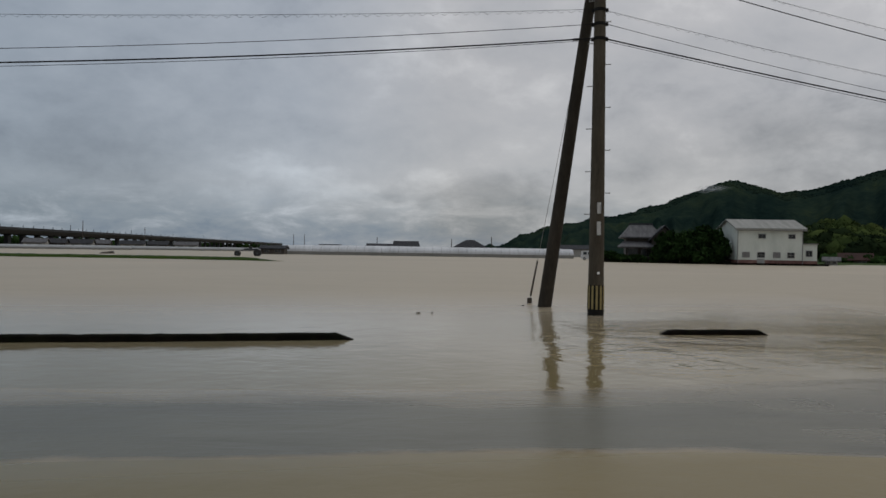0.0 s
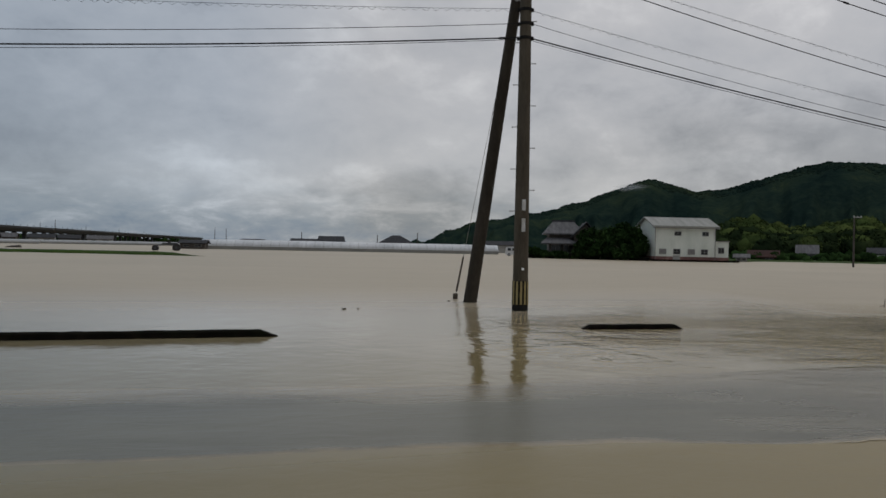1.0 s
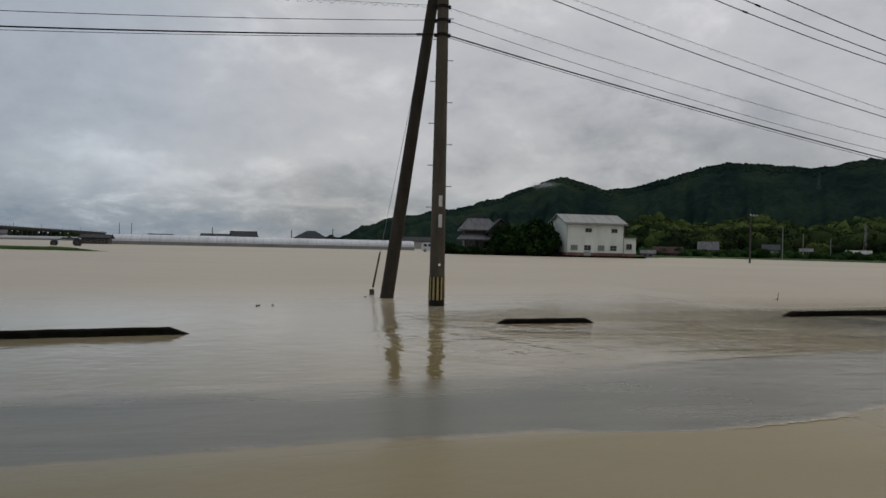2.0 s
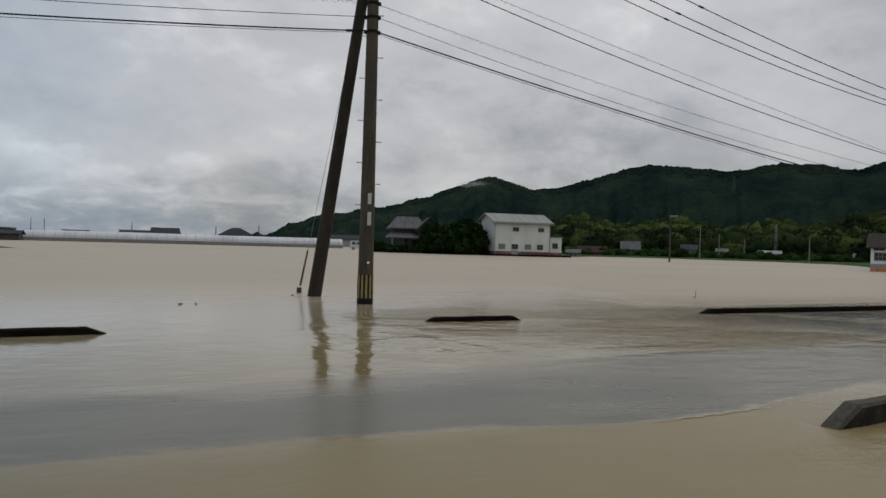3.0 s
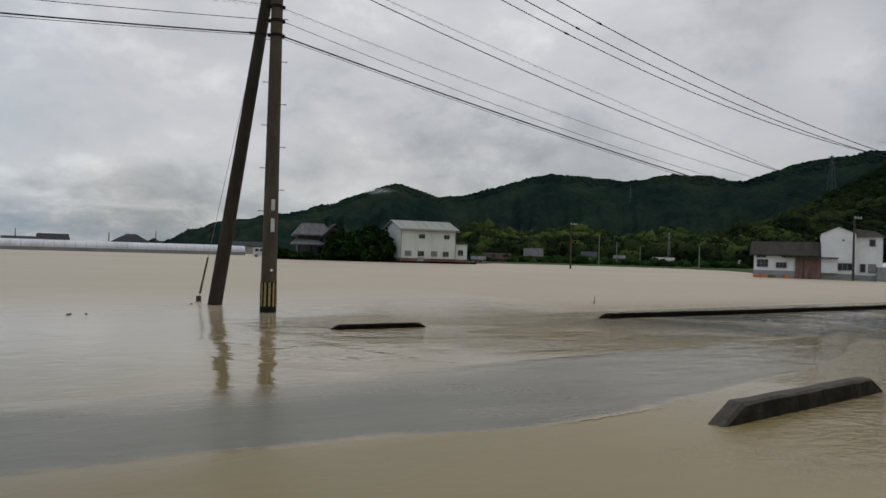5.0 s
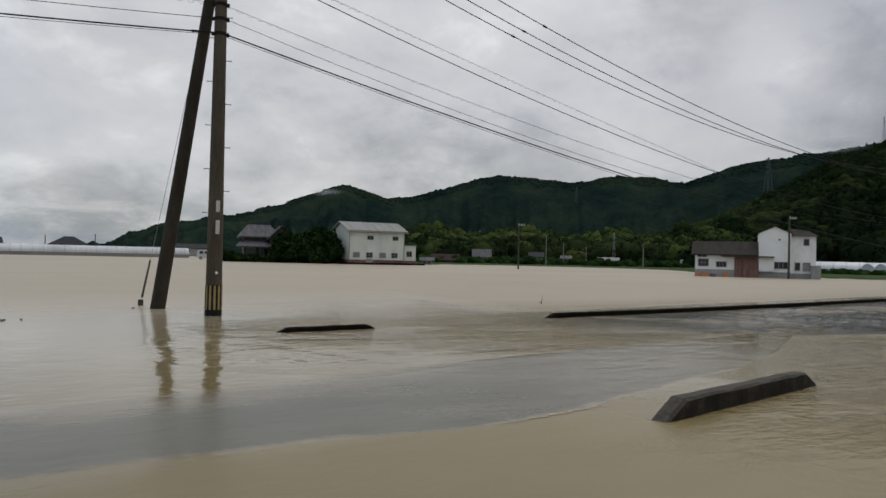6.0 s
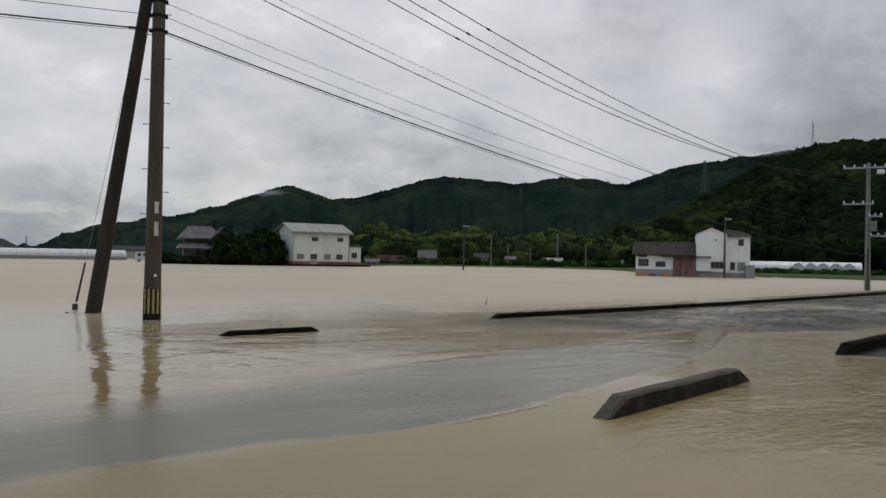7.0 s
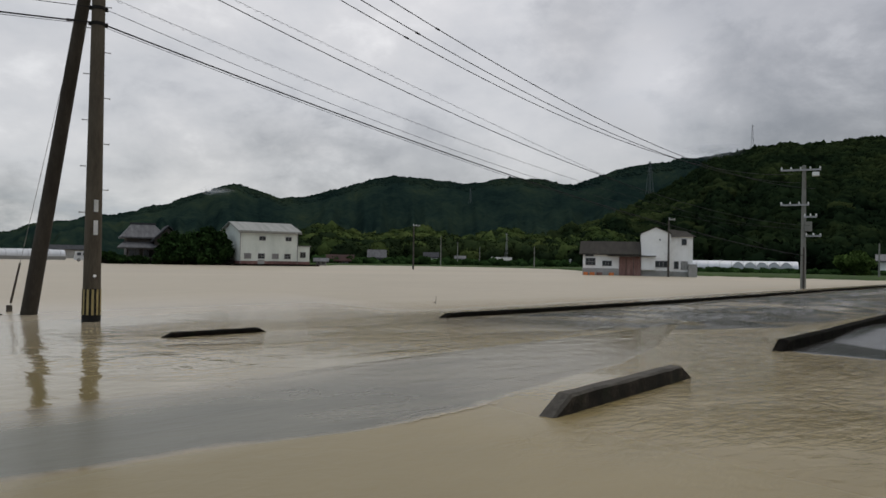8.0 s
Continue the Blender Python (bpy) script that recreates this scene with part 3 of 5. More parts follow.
def canopy(name, centres, radii, mat, label, category="woodland", jitter=0.2, squash=0.85, leaves=0, leaf=0.3):
    """A wood seen from far off: many uneven crowns grown into one another, rough with leaf sprays."""
    bv, bf = BALL1
    k = len(centres)
    lumps = 1 + jitter * rng.standard_normal((k, len(bv)))
    verts = bv[None] * lumps[..., None] * radii[:, None, None] * np.array([1, 1, squash]) + centres[:, None]
    faces = bf[None] + (np.arange(k) * len(bv))[:, None, None]
    verts, faces = verts.reshape(-1, 3), faces.reshape(-1, 3)
    if leaves:
        d = rng.normal(size=(k * leaves, 3))
        d[:, 2] = np.abs(d[:, 2]) - 0.4
        d /= np.linalg.norm(d, axis=1)[:, None]
        r = np.repeat(radii, leaves)[:, None]
        p = np.repeat(centres, leaves, 0) + d * r * rng.uniform(0.85, 1.18, (len(d), 1)) * np.array([1, 1, squash])
        a = rng.normal(size=p.shape)
        c = rng.normal(size=p.shape)
        a /= np.linalg.norm(a, axis=1)[:, None]
        c /= np.linalg.norm(c, axis=1)[:, None]
        w = leaf * r * rng.uniform(0.5, 1.2, (len(d), 1))
        tri = np.stack([p + a * w, p + c * w * 0.8, p - (a + c) * w * 0.6], 1).reshape(-1, 3)
        faces = np.concatenate([faces, len(verts) + np.arange(len(tri)).reshape(-1, 3)])
        verts = np.concatenate([verts, tri])
    return tagged(quick_mesh(name, verts, faces, mat, True), label, category, kind="stuff")


def leaf_cloud(centre, size, count, leaf):
    """Leaf sprays over an ellipsoid made of a few overlapping lobes: corner points and quads."""
    lobes = rng.normal(size=(14, 3))
    lobes = lobes / np.linalg.norm(lobes, axis=1)[:, None] * rng.uniform(0.35, 0.72, (14, 1))
    pick = lobes[rng.integers(0, 14, count)]
    d = rng.normal(size=(count, 3))
    d /= np.linalg.norm(d, axis=1)[:, None]
    p = (pick + d * rng.uniform(0.22, 0.45, (count, 1))) * np.array(size) + np.array(centre)
    a = rng.normal(size=(count, 3))
    a /= np.linalg.norm(a, axis=1)[:, None]
    b = np.cross(a, rng.normal(size=(count, 3)))
    b /= np.linalg.norm(b, axis=1)[:, None]
    w = leaf * rng.uniform(0.6, 1.4, (count, 1))
    quads = np.stack([p - a * w - b * w * 0.5, p + a * w * 0.2 - b * w * 0.7, p + a * w + b * w * 0.4, p - a * w * 0.3 + b * w * 0.6], 1)
    return quads.reshape(-1, 3), np.arange(count * 4).reshape(-1, 4)


def tree(at, height, width, mat, label, leaf=0.28, count=1500, group="", name="tree", low=0.1):
    """A trunk with limbs and a crown of leaf sprays."""
    t = thing(name, label, "tree", group, at=at, turn=rng.uniform(0, 360))
    r = 0.02 * height + 0.04
    bm = rod((0, 0, -0.5), (0.06 * height * rng.uniform(-1, 1), 0.06 * height * rng.uniform(-1, 1), height * 0.75), r, r * 0.3, 9)
    for k in range(7):
        a, z = k * 2.4 + rng.uniform(0, 1), height * rng.uniform(0.25, 0.6)
        rod((0, 0, z), (math.cos(a) * width * 0.35, math.sin(a) * width * 0.35, z + height * 0.22), r * 0.4, r * 0.12, 6, bm)
    part("trunk", bm, BARK, t)
    mid = height * (1 + low) / 2
    v, f = leaf_cloud((0, 0, mid), (width / 2, width / 2, height * (1 - low) / 2), count, leaf)
    crown = quick_mesh("crown", v, f, mat)
    crown.parent = t
    return t


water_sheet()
road_strip()
rapids()
standing_wave()
land()
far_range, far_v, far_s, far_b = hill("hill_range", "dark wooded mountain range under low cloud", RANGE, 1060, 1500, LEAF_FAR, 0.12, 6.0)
near_spur, spur_v, spur_s, spur_b = hill("hill_spur", "dark green wooded hillside", SPUR, 300, 720, LEAF_HILL, 0.15, 3.0)


def on_hill(v, ss, bs, count, lo, hi, b0, b1):
    """Random places on a hill's front flank."""
    n = len(ss)
    i = rng.integers(np.searchsorted(bs, b0), np.searchsorted(bs, min(b1, bs[-1])) - 1, count)
    j = np.searchsorted(ss, rng.uniform(lo, hi, count)) - 1
    a, b = v[i * n + j], v[(i + 1) * n + j + 1]
    return a + (b - a) * rng.uniform(0, 1, (count, 1))


c = on_hill(far_v, far_s, far_b, 2600, 0.90, 1.0, 5, 72)
rad = rng.uniform(2.0, 4.5, len(c))
canopy("mountain_forest", c - np.array([0, 0, 0.3]) * rad[:, None], rad, LEAF_FAR, "dark forest along the mountain crest, tinted blue with haze", jitter=0.15)
c = on_hill(spur_v, spur_s, spur_b, 8500, 0.0, 1.0, 45, 84)
rad = rng.uniform(1.8, 5.0, len(c))
bearing = np.degrees(np.arctan2(c[:, 0], c[:, 1]))
grove = np.array([noise.noise((q[0] * 0.016, q[1] * 0.010, 2.0)) + 0.35 * noise.noise((q[0] * 0.06, q[1] * 0.06, 6.0)) for q in c]) + np.clip((56 - bearing) * 0.045, -0.35, 0.28) > 0.20
for name, pick, mat, label in (("hillside_forest", ~grove, LEAF_HILL, "dense dark green forest on the hillside"), ("olive_grove_wood", grove, LEAF_SLOPE, "paler olive-green groves along the hillside ridges")):
    canopy(name, (c - np.array([0, 0, 0.45]) * rad[:, None])[pick], rad[pick], mat, label, jitter=0.3, leaves=44, leaf=0.24)
# the lighter woods at the foot of the hills
k = 760
bb = rng.uniform(24, 54, k)
rr = rng.uniform(205, 340, k)
hh = rng.uniform(1.0, 3.0, k) + (rr - 205) * 0.085 * (0.8 + 0.2 * np.sin(bb * 0.9))
c = np.array([polar(b, r, h) for b, r, h in zip(bb, rr, hh)])
half = rng.uniform(0, 1, k) < 0.22 + 0.6 * (rr > 250)
canopy("bamboo_wood", c[half], rng.uniform(2.0, 4.2, half.sum()), LEAF_LIGHT, "light green bamboo and broadleaf wood at the hill foot", leaves=330, leaf=0.16)
canopy("foot_wood", c[~half], rng.uniform(2.0, 4.4, (~half).sum()), LEAF_MID, "mixed green wood at the foot of the hill", leaves=330, leaf=0.16)
k = 300
bb = rng.uniform(49, 84, k)
rr = rng.uniform(160, 215, k)
c = np.array([polar(b, r, rng.uniform(0.5, 4.5)) for b, r in zip(bb, rr)])
canopy("edge_wood", c, rng.uniform(1.8, 3.8, k), LEAF_HILL, "dark scrub and trees along the hill foot", leaves=120, leaf=0.3)
k = 330
bb = rng.uniform(28.9, 49.5, k)
rr = np.interp(bb, [28, 31, 38, 44, 48, 50], [146, 157, 164, 164, 158, 150]) + rng.uniform(0, 34, k)
c = np.array([polar(b, r, rng.uniform(0.2, 0.9)) for b, r in zip(bb, rr)])
canopy("village_hedge", c, rng.uniform(0.5, 1.4, k), LEAF_DARK, "dark hedges and garden shrubs along the village edge", leaves=70, leaf=0.22)
k = 260
c = np.array([polar(b, r, rng.uniform(0.25, 0.5)) for b, r in zip(rng.uniform(57.5, 74, k), rng.uniform(111, 118, k))])
canopy("meadow_scrub", c, rng.uniform(0.35, 0.75, k), LEAF_DARK, "low dark scrub along the meadow's far edge", leaves=50, leaf=0.2)
k = 420
f = rng.uniform(0, 1, k) ** 1.6
c = np.array([polar(-32 + 21 * q, 285 + 520 * q, rng.uniform(0.4, 3.6)) for q in f])
canopy("field_scrub", c, rng.uniform(1.2, 2.8, k), LEAF_DARK, "dark trees and scrub below the viaduct", leaves=40, leaf=0.25)


# ---------------------------------------------------------------- kerbs
def kerb(label, line, height, base, top, start=True, end=True, slope=0.38, mat=None):
    """A cast kerb along the line of its front foot, with sloped ends and weathered, slightly uneven edges."""
    t = thing("kerb", label, "kerb", "kerbs along the road", at=(*line[0], 0))
    pts = [Vector((x - line[0][0], y - line[0][1], 0)) for x, y in line]
    stations = []
    for i, p in enumerate(pts):
        d = (pts[min(i + 1, len(pts) - 1)] - pts[max(i - 1, 0)]).normalized()
        if i == 0 and start:
            stations += [(p, d, -0.04), (p + d * slope, d, height)]
        elif i == len(pts) - 1 and end:
            stations += [(p - d * slope, d, height), (p, d, -0.04)]
        else:
            stations.append((p, d, height))
    fine = [stations[0]]
    for (p, d, h), (q, e, g) in zip(stations, stations[1:]):
        k = max(1, min(90, int((q - p).length / 0.16)))
        fine += [(p.lerp(q, i / k), d.lerp(e, i / k).normalized(), h + (g - h) * i / k) for i in range(1, k + 1)]
    bm = bmesh.new()
    rings = []
    inset, bevel = (base - top) / 2, 0.022
    for p, d, h in fine:
        side = Vector((-d.y, d.x, 0))
        prof = [(0, -0.3), (inset * 0.9, h - bevel), (inset + bevel, h), (base - inset - bevel, h), (base - inset * 0.9, h - bevel), (base, -0.3)]
        ring = []
        for u, z in prof:
            q = p + side * u + Vector((0, 0, z))
            chip = noise.noise((q.x * 3.1 + u * 30, q.y * 3.1, z * 9)) * 0.009 + min(0.0, noise.noise((q.x * 7 + 5, q.y * 7 + u * 20, 2.0)) + 0.25) * 0.03
            ring.append(bm.verts.new(q + Vector((0, 0, chip if z > -0.2 else 0)) + side * chip * 0.6))
        rings.append(ring)
    for a, b in zip(rings, rings[1:]):
        for k in range(5):
            bm.faces.new((a[k], b[k], b[k + 1], a[k + 1]))
    bm.faces.new(rings[0][::-1])
    bm.faces.new(rings[-1])
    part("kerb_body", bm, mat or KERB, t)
    return t


kerb("long dark wet concrete kerb just above the flood", [(-30, 7.2), (-15, 9.35), (-8, 10.35), (-5.85, 10.7), (-3.58, 11.02), (-0.83, 11.5)], 0.105, 0.22, 0.16, mat=WET_KERB)
kerb("short dark concrete kerb stone with sloped ends, nearly drowned", [(4.16, 12.68), (6.3, 12.88)], 0.085, 0.22, 0.16, slope=0.25, mat=WET_KERB)
kerb("long dark concrete kerb running beside the flooded field", [(11.17, 13.9), (16.1, 14.42), (23.3, 15.5), (38.2, 18.1), (57.5, 21.6), (90, 28)], 0.115, 0.24, 0.17, end=False, mat=WET_KERB)
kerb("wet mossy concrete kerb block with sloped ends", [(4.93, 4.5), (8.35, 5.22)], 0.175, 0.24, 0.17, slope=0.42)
kerb("dark wet concrete kerb at the water's rush", [(11.95, 5.92), (15.1, 6.5), (21.1, 7.7), (34, 10.4), (60, 16)], 0.17, 0.26, 0.18, end=False, mat=WET_KERB)


# ---------------------------------------------------------------- the near pole, its brace and guy
POLE, RIGHT_POLE, BARN_POLE, LEFT_POLE = (4.03, 16.65), (46.9, 22.2), (69.4, 47.4), (-36.7, 11.4)


def near_pole():
    t = thing("utility_pole", "weathered brown concrete utility pole with step bolts and striped band", "utility pole", at=(*POLE, 0))
    top = 10.6
    radius = lambda z: 0.178 - z * 0.0072
    part("shaft", rod((0, 0, -0.6), (0, 0, top), radius(-0.6), radius(top), 28), POLE_CONCRETE, t, smooth=False)
    # warning band: black sleeve with upright yellow stripes
    band = part("warning_band", rod((0, 0, -0.1), (0, 0, 0.68), radius(-0.1) + 0.006, radius(0.68) + 0.006, 28, caps=False), BLACK, t, "black sleeve with yellow stripes")
    for k in range(12):
        a = k * math.tau / 12 - 0.12
        bm = bmesh.new()
        loops = []
        for z in (0.14, 0.67):
            r = radius(z) + 0.011
            loops.append([bm.verts.new((r * math.cos(a + u), r * math.sin(a + u), z)) for u in (-0.13, -0.045, 0.045, 0.13)])
        for i in range(3):
            bm.faces.new((loops[0][i], loops[0][i + 1], loops[1][i + 1], loops[1][i]))
        part("stripe", bm, YELLOW, band)
    # plates on the side that faces the road
    face = math.atan2(-POLE[1], -POLE[0]) + 0.28
    for z0, z1 in ((1.80, 2.10), (2.28, 2.53)):
        plate = bmesh.new()
        rings = []
        for z in (z0, z1):
            r = radius(z) + 0.007
            rings.append([plate.verts.new((r * math.cos(face + u), r * math.sin(face + u), z)) for u in (-0.26, -0.09, 0.09, 0.26)])
        for i in range(3):
            plate.faces.new((rings[0][i], rings[0][i + 1], rings[1][i + 1], rings[1][i]))
        bmesh.ops.solidify(plate, geom=plate.faces[:], thickness=-0.004)
        part("plate", plate, WHITE_PLATE, t, "white enamel plate")
    z = 0.95
    part("reflector", rod(Vector((math.cos(face), math.sin(face), 0)) * radius(z) + Vector((0, 0, z)), Vector((math.cos(face), math.sin(face), 0)) * (radius(z) + 0.02) + Vector((0, 0, z)), 0.03, 0.03, 12), WHITE_PLATE, t)
    # step bolts, alternately on either side
    side = Vector((0.972, -0.235, 0))
    for k in range(15):
        s = side if k % 2 else -side
        h = 2.27 + 0.482 * k
        bm = rod(s * (radius(h) - 0.03) + Vector((0, 0, h)), s * (radius(h) + 0.11) + Vector((0, 0, h)), 0.010, 0.010, 8)
        rod(s * (radius(h) + 0.10) + Vector((0, 0, h)), s * (radius(h) + 0.118) + Vector((0, 0, h)), 0.018, 0.018, 8, bm)
        part("step_bolt", bm, STEEL, t)
    for h in (6.22, 6.55, 6.87, 7.6, 8.1):
        bandm = rod((0, 0, h - 0.035), (0, 0, h + 0.035), radius(h) + 0.012, radius(h) + 0.012, 24)
        for s in (-1, 1):
            q = side * s * (radius(h) + 0.03)
            rod(q + Vector((0, 0, h - 0.04)), q + Vector((0, 0, h + 0.04)), 0.028, 0.028, 8, bandm)
        part("cable_clamp", bandm, BLACK, t, "black steel cable clamp")
    for h in (10.05,):
        arm = part("crossarm", box(-0.045, 0.045, -0.95, 0.95, h - 0.045, h + 0.045), STEEL, t)
        for y in (-0.8, 0.0, 0.8):
            bm = rod((0, y, h + 0.04), (0, y, h + 0.22), 0.045, 0.03, 10)
            rod((0, y, h + 0.10), (0, y, h + 0.13), 0.07, 0.07, 10, bm)
            part("insulator", bm, PORCELAIN, arm, "white porcelain insulator")
    return t


near_pole()
brace = thing("brace_pole", "dark concrete prop pole leaning against the utility pole", "utility pole", at=(3.28, 19.03, 0))
lean = Vector((POLE[0] - 3.28 - 0.02, POLE[1] - 19.03 + 0.26, 8.25))
part("shaft", rod(-lean * 0.06, lean, 0.178, 0.118, 24), BRACE_CONCRETE, brace)
part("collar", rod(lean * 0.965, lean * 0.985, 0.15, 0.15, 20), BLACK, brace)

guy = thing("guy_wire", "thin steel guy wire with a dark guard tube and anchor block", "guy wire", at=(3.07, 20.22, 0))
foot, head = Vector((0, 0, 0.05)), Vector((POLE[0] - 3.07, POLE[1] - 20.22 + 0.15, 8.3))
part("wire", rod(foot, head, 0.006, 0.006, 6), STEEL, guy)
part("guard", rod(foot + (head - foot) * 0.02, foot + (head - foot) * 0.135, 0.028, 0.022, 10), TWIG, guy, "brown plastic guard tube")
part("anchor_block", soft_box(-0.06, 0.06, -0.06, 0.06, -0.2, 0.15, 0.015), TWIG, guy, "stained brown anchor cap")


def strand(label, a, b, z1, z2, sag, r, mat, wound=0.0, r2=0.0, sleeve=0.0):
    """A cable that hangs from a to b; wound: the radius of a second strand spun round it; sleeve: where a joint sits."""
    t = thing("overhead_cable", label, "cable", "overhead cables", at=(*a, 0))
    n = 48

    def place(s):
        return Vector(((b[0] - a[0]) * s, (b[1] - a[1]) * s, z1 + (z2 - z1) * s - 4 * sag * s * (1 - s)))

    part("strand", tube([place(k / n) for k in range(n + 1)], r, 6), mat, t)
    if wound:
        ln = math.hypot(b[0] - a[0], b[1] - a[1])
        m = int(ln / 0.24 * 8)
        pts = []
        for k in range(m + 1):
            w = k / m * ln / 0.24 * math.tau
            pts.append(place(k / m) + Vector((0, wound * math.cos(w), wound * math.sin(w) - wound)))
        part("lashed_strand", tube(pts, r2 or r, 4), mat, t)
    if sleeve:
        part("joint_sleeve", rod(place(sleeve - 0.0018), place(sleeve + 0.0018), 0.028, 0.028, 8), CABLE, t, "black joint sleeve")
    return t


def beside(p, dx, dy):
    return (p[0] + dx, p[1] + dy)


strand("black telephone cable between two poles", POLE, RIGHT_POLE, 6.26, 2.09, 0.65, 0.016, CABLE)
strand("thin black messenger cable between two poles", POLE, RIGHT_POLE, 6.21, 2.06, 0.68, 0.006, CABLE)
strand("thin dark cable between two poles", POLE, RIGHT_POLE, 6.60, 3.9, 1.36, 0.006, CABLE)
strand("thin spirally lashed cable between two poles", POLE, RIGHT_POLE, 6.90, 3.72, 1.06, 0.004, CABLE, 0.022, 0.0028)
strand("black low-voltage cable between two poles", beside(POLE, 0, -0.4), beside(RIGHT_POLE, 0, -0.4), 7.85, 3.96, 1.34, 0.011, CABLE)
strand("thin spirally lashed service cable between poles", beside(POLE, 0, -0.4), beside(RIGHT_POLE, 0, -0.4), 7.95, 1.6, 0.30, 0.004, CABLE, 0.020, 0.0026)
for dy, z1, z2, sag, s in ((0.8, 10.35, 7.28, 2.05, 0.218), (0, 10.23, 6.65, 1.87, 0.215), (-0.8, 10.26, 6.22, 1.74, 0.22)):
    strand("black high-voltage wire between two poles", beside(POLE, 0, dy), beside(RIGHT_POLE, 0.3 * dy, dy), z1, z2, sag, 0.013, CABLE, sleeve=s)
strand("black telephone cable along the road", POLE, LEFT_POLE, 6.25, 4.54, 0.87, 0.016, CABLE, sleeve=0.0135)
strand("thin black messenger cable along the road", POLE, LEFT_POLE, 6.21, 4.44, 0.89, 0.006, CABLE)
strand("thin dark cable along the road", POLE, LEFT_POLE, 6.57, 4.70, 0.86, 0.007, CABLE)
strand("thin spirally lashed cable along the road", POLE, LEFT_POLE, 6.90, 5.63, 0.66, 0.004, CABLE, 0.030, 0.0030)


def plain_pole(at, height, label, r=0.15, arms=(), name="utility_pole", mat=None, turn=0):
    t = thing(name, label, "utility pole", "distant utility poles", at=(*at[:2], at[2] if len(at) > 2 else 0), turn=turn)
    part("shaft", rod((0, 0, -0.6), (0, 0, height), r, r * 0.62, 14), mat or FAR_POLE, t)
    for z, x0, x1 in arms:
        arm = part("crossarm", box(x0, x1, -0.05 - r, 0.05 - r, z - 0.05, z + 0.05), STEEL, t)
        k = max(2, int((x1 - x0) / 0.5))
        for i in range(k + 1):
            x = x0 + 0.06 + (x1 - x0 - 0.12) * i / k
            bm = rod((x, -r, z + 0.04), (x, -r, z + 0.20), 0.04, 0.025, 8)
            rod((x, -r, z + 0.10), (x, -r, z + 0.13), 0.06, 0.06, 8, bm)
            part("insulator", bm, PORCELAIN, arm)
    return t


rp = plain_pole(RIGHT_POLE, 7.75, "grey concrete power pole with crossarms and a transformer, standing in water", 0.175, [(7.45, -1.35, 0.95), (5.25, -1.35, 0.3), (4.5, 0.0, 0.75), (3.3, 0.1, 1.0)], turn=-64)
part("transformer", rod((0.28, -0.1, 3.6), (0.28, -0.1, 4.2), 0.2, 0.2, 14), FAR_POLE, rp)
part("cutout_switch", soft_box(0.45, 0.85, -0.3, 0.0, 7.05, 7.3, 0.03), PORCELAIN, rp)
part("cable_guard", rod((0.02, -0.19, -0.4), (0.02, -0.16, 2.6), 0.06, 0.05, 8), DARK_WOOD, rp, "dark brown cable guard")
plain_pole(LEFT_POLE, 9.5, "concrete utility pole beside the road", 0.17, [(9.1, -0.9, 0.9)])
plain_pole(BARN_POLE, 6.45, "dark utility pole in front of the white house", 0.13, [(6.2, -0.1, 0.9)], mat=DARK_WOOD)
plain_pole(polar(36.5, 104.5), 6.3, "thin dark utility pole standing in the flooded field", 0.13, [(6.15, -0.2, 0.9)], mat=DARK_WOOD)
for b, d, h in ((45.78, 150, 4.4), (39.9, 165, 5.4), (38.6, 160, 6.5), (41.6, 170, 4.5), (69.2, 100, 4.2)):
    plain_pole(polar(b, d), h, "thin pole at the field's far edge", 0.12)
for b, d, h in ((2.52, 262, 5.5), (5.6, 262, 6.4), (-3.2, 300, 6.5), (-9.5, 420, 9.5), (-8.7, 430, 9.5), (-24.0, 330, 11), (-20.0, 400, 11)):
    plain_pole(polar(b, d), h, "thin distant utility pole", 0.2, mat=DARK_WOOD)


# ---------------------------------------------------------------- buildings
def window(parent, x, z, w, h, y=0.0, bars=1, rail=False, mat=None):
    """A window in a front wall at y: dark pane, frame, mullions."""
    win = part("window", box(x, x + w, y - 0.03, y + 0.05, z, z + h), mat or GLASS, parent, "dark glazed window")
    e = 0.06
    for bx in [(x - e, x, z - e, z + h + e), (x + w, x + w + e, z - e, z + h + e), (x, x + w, z + h, z + h + e), (x, x + w, z - e, z)]:
        part("window_frame", box(bx[0], bx[1], y - 0.07, y + 0.02, bx[2], bx[3]), FRAME, win)
    for k in range(bars):
        xm = x + w * (k + 1) / (bars + 1)
        part("mullion", box(xm - 0.025, xm + 0.025, y - 0.055, y - 0.032, z, z + h), FRAME, win)
    if rail:
        part("transom", box(x, x + w, y - 0.058, y - 0.034, z + h * 0.45, z + h * 0.45 + 0.05), FRAME, win)
    return win


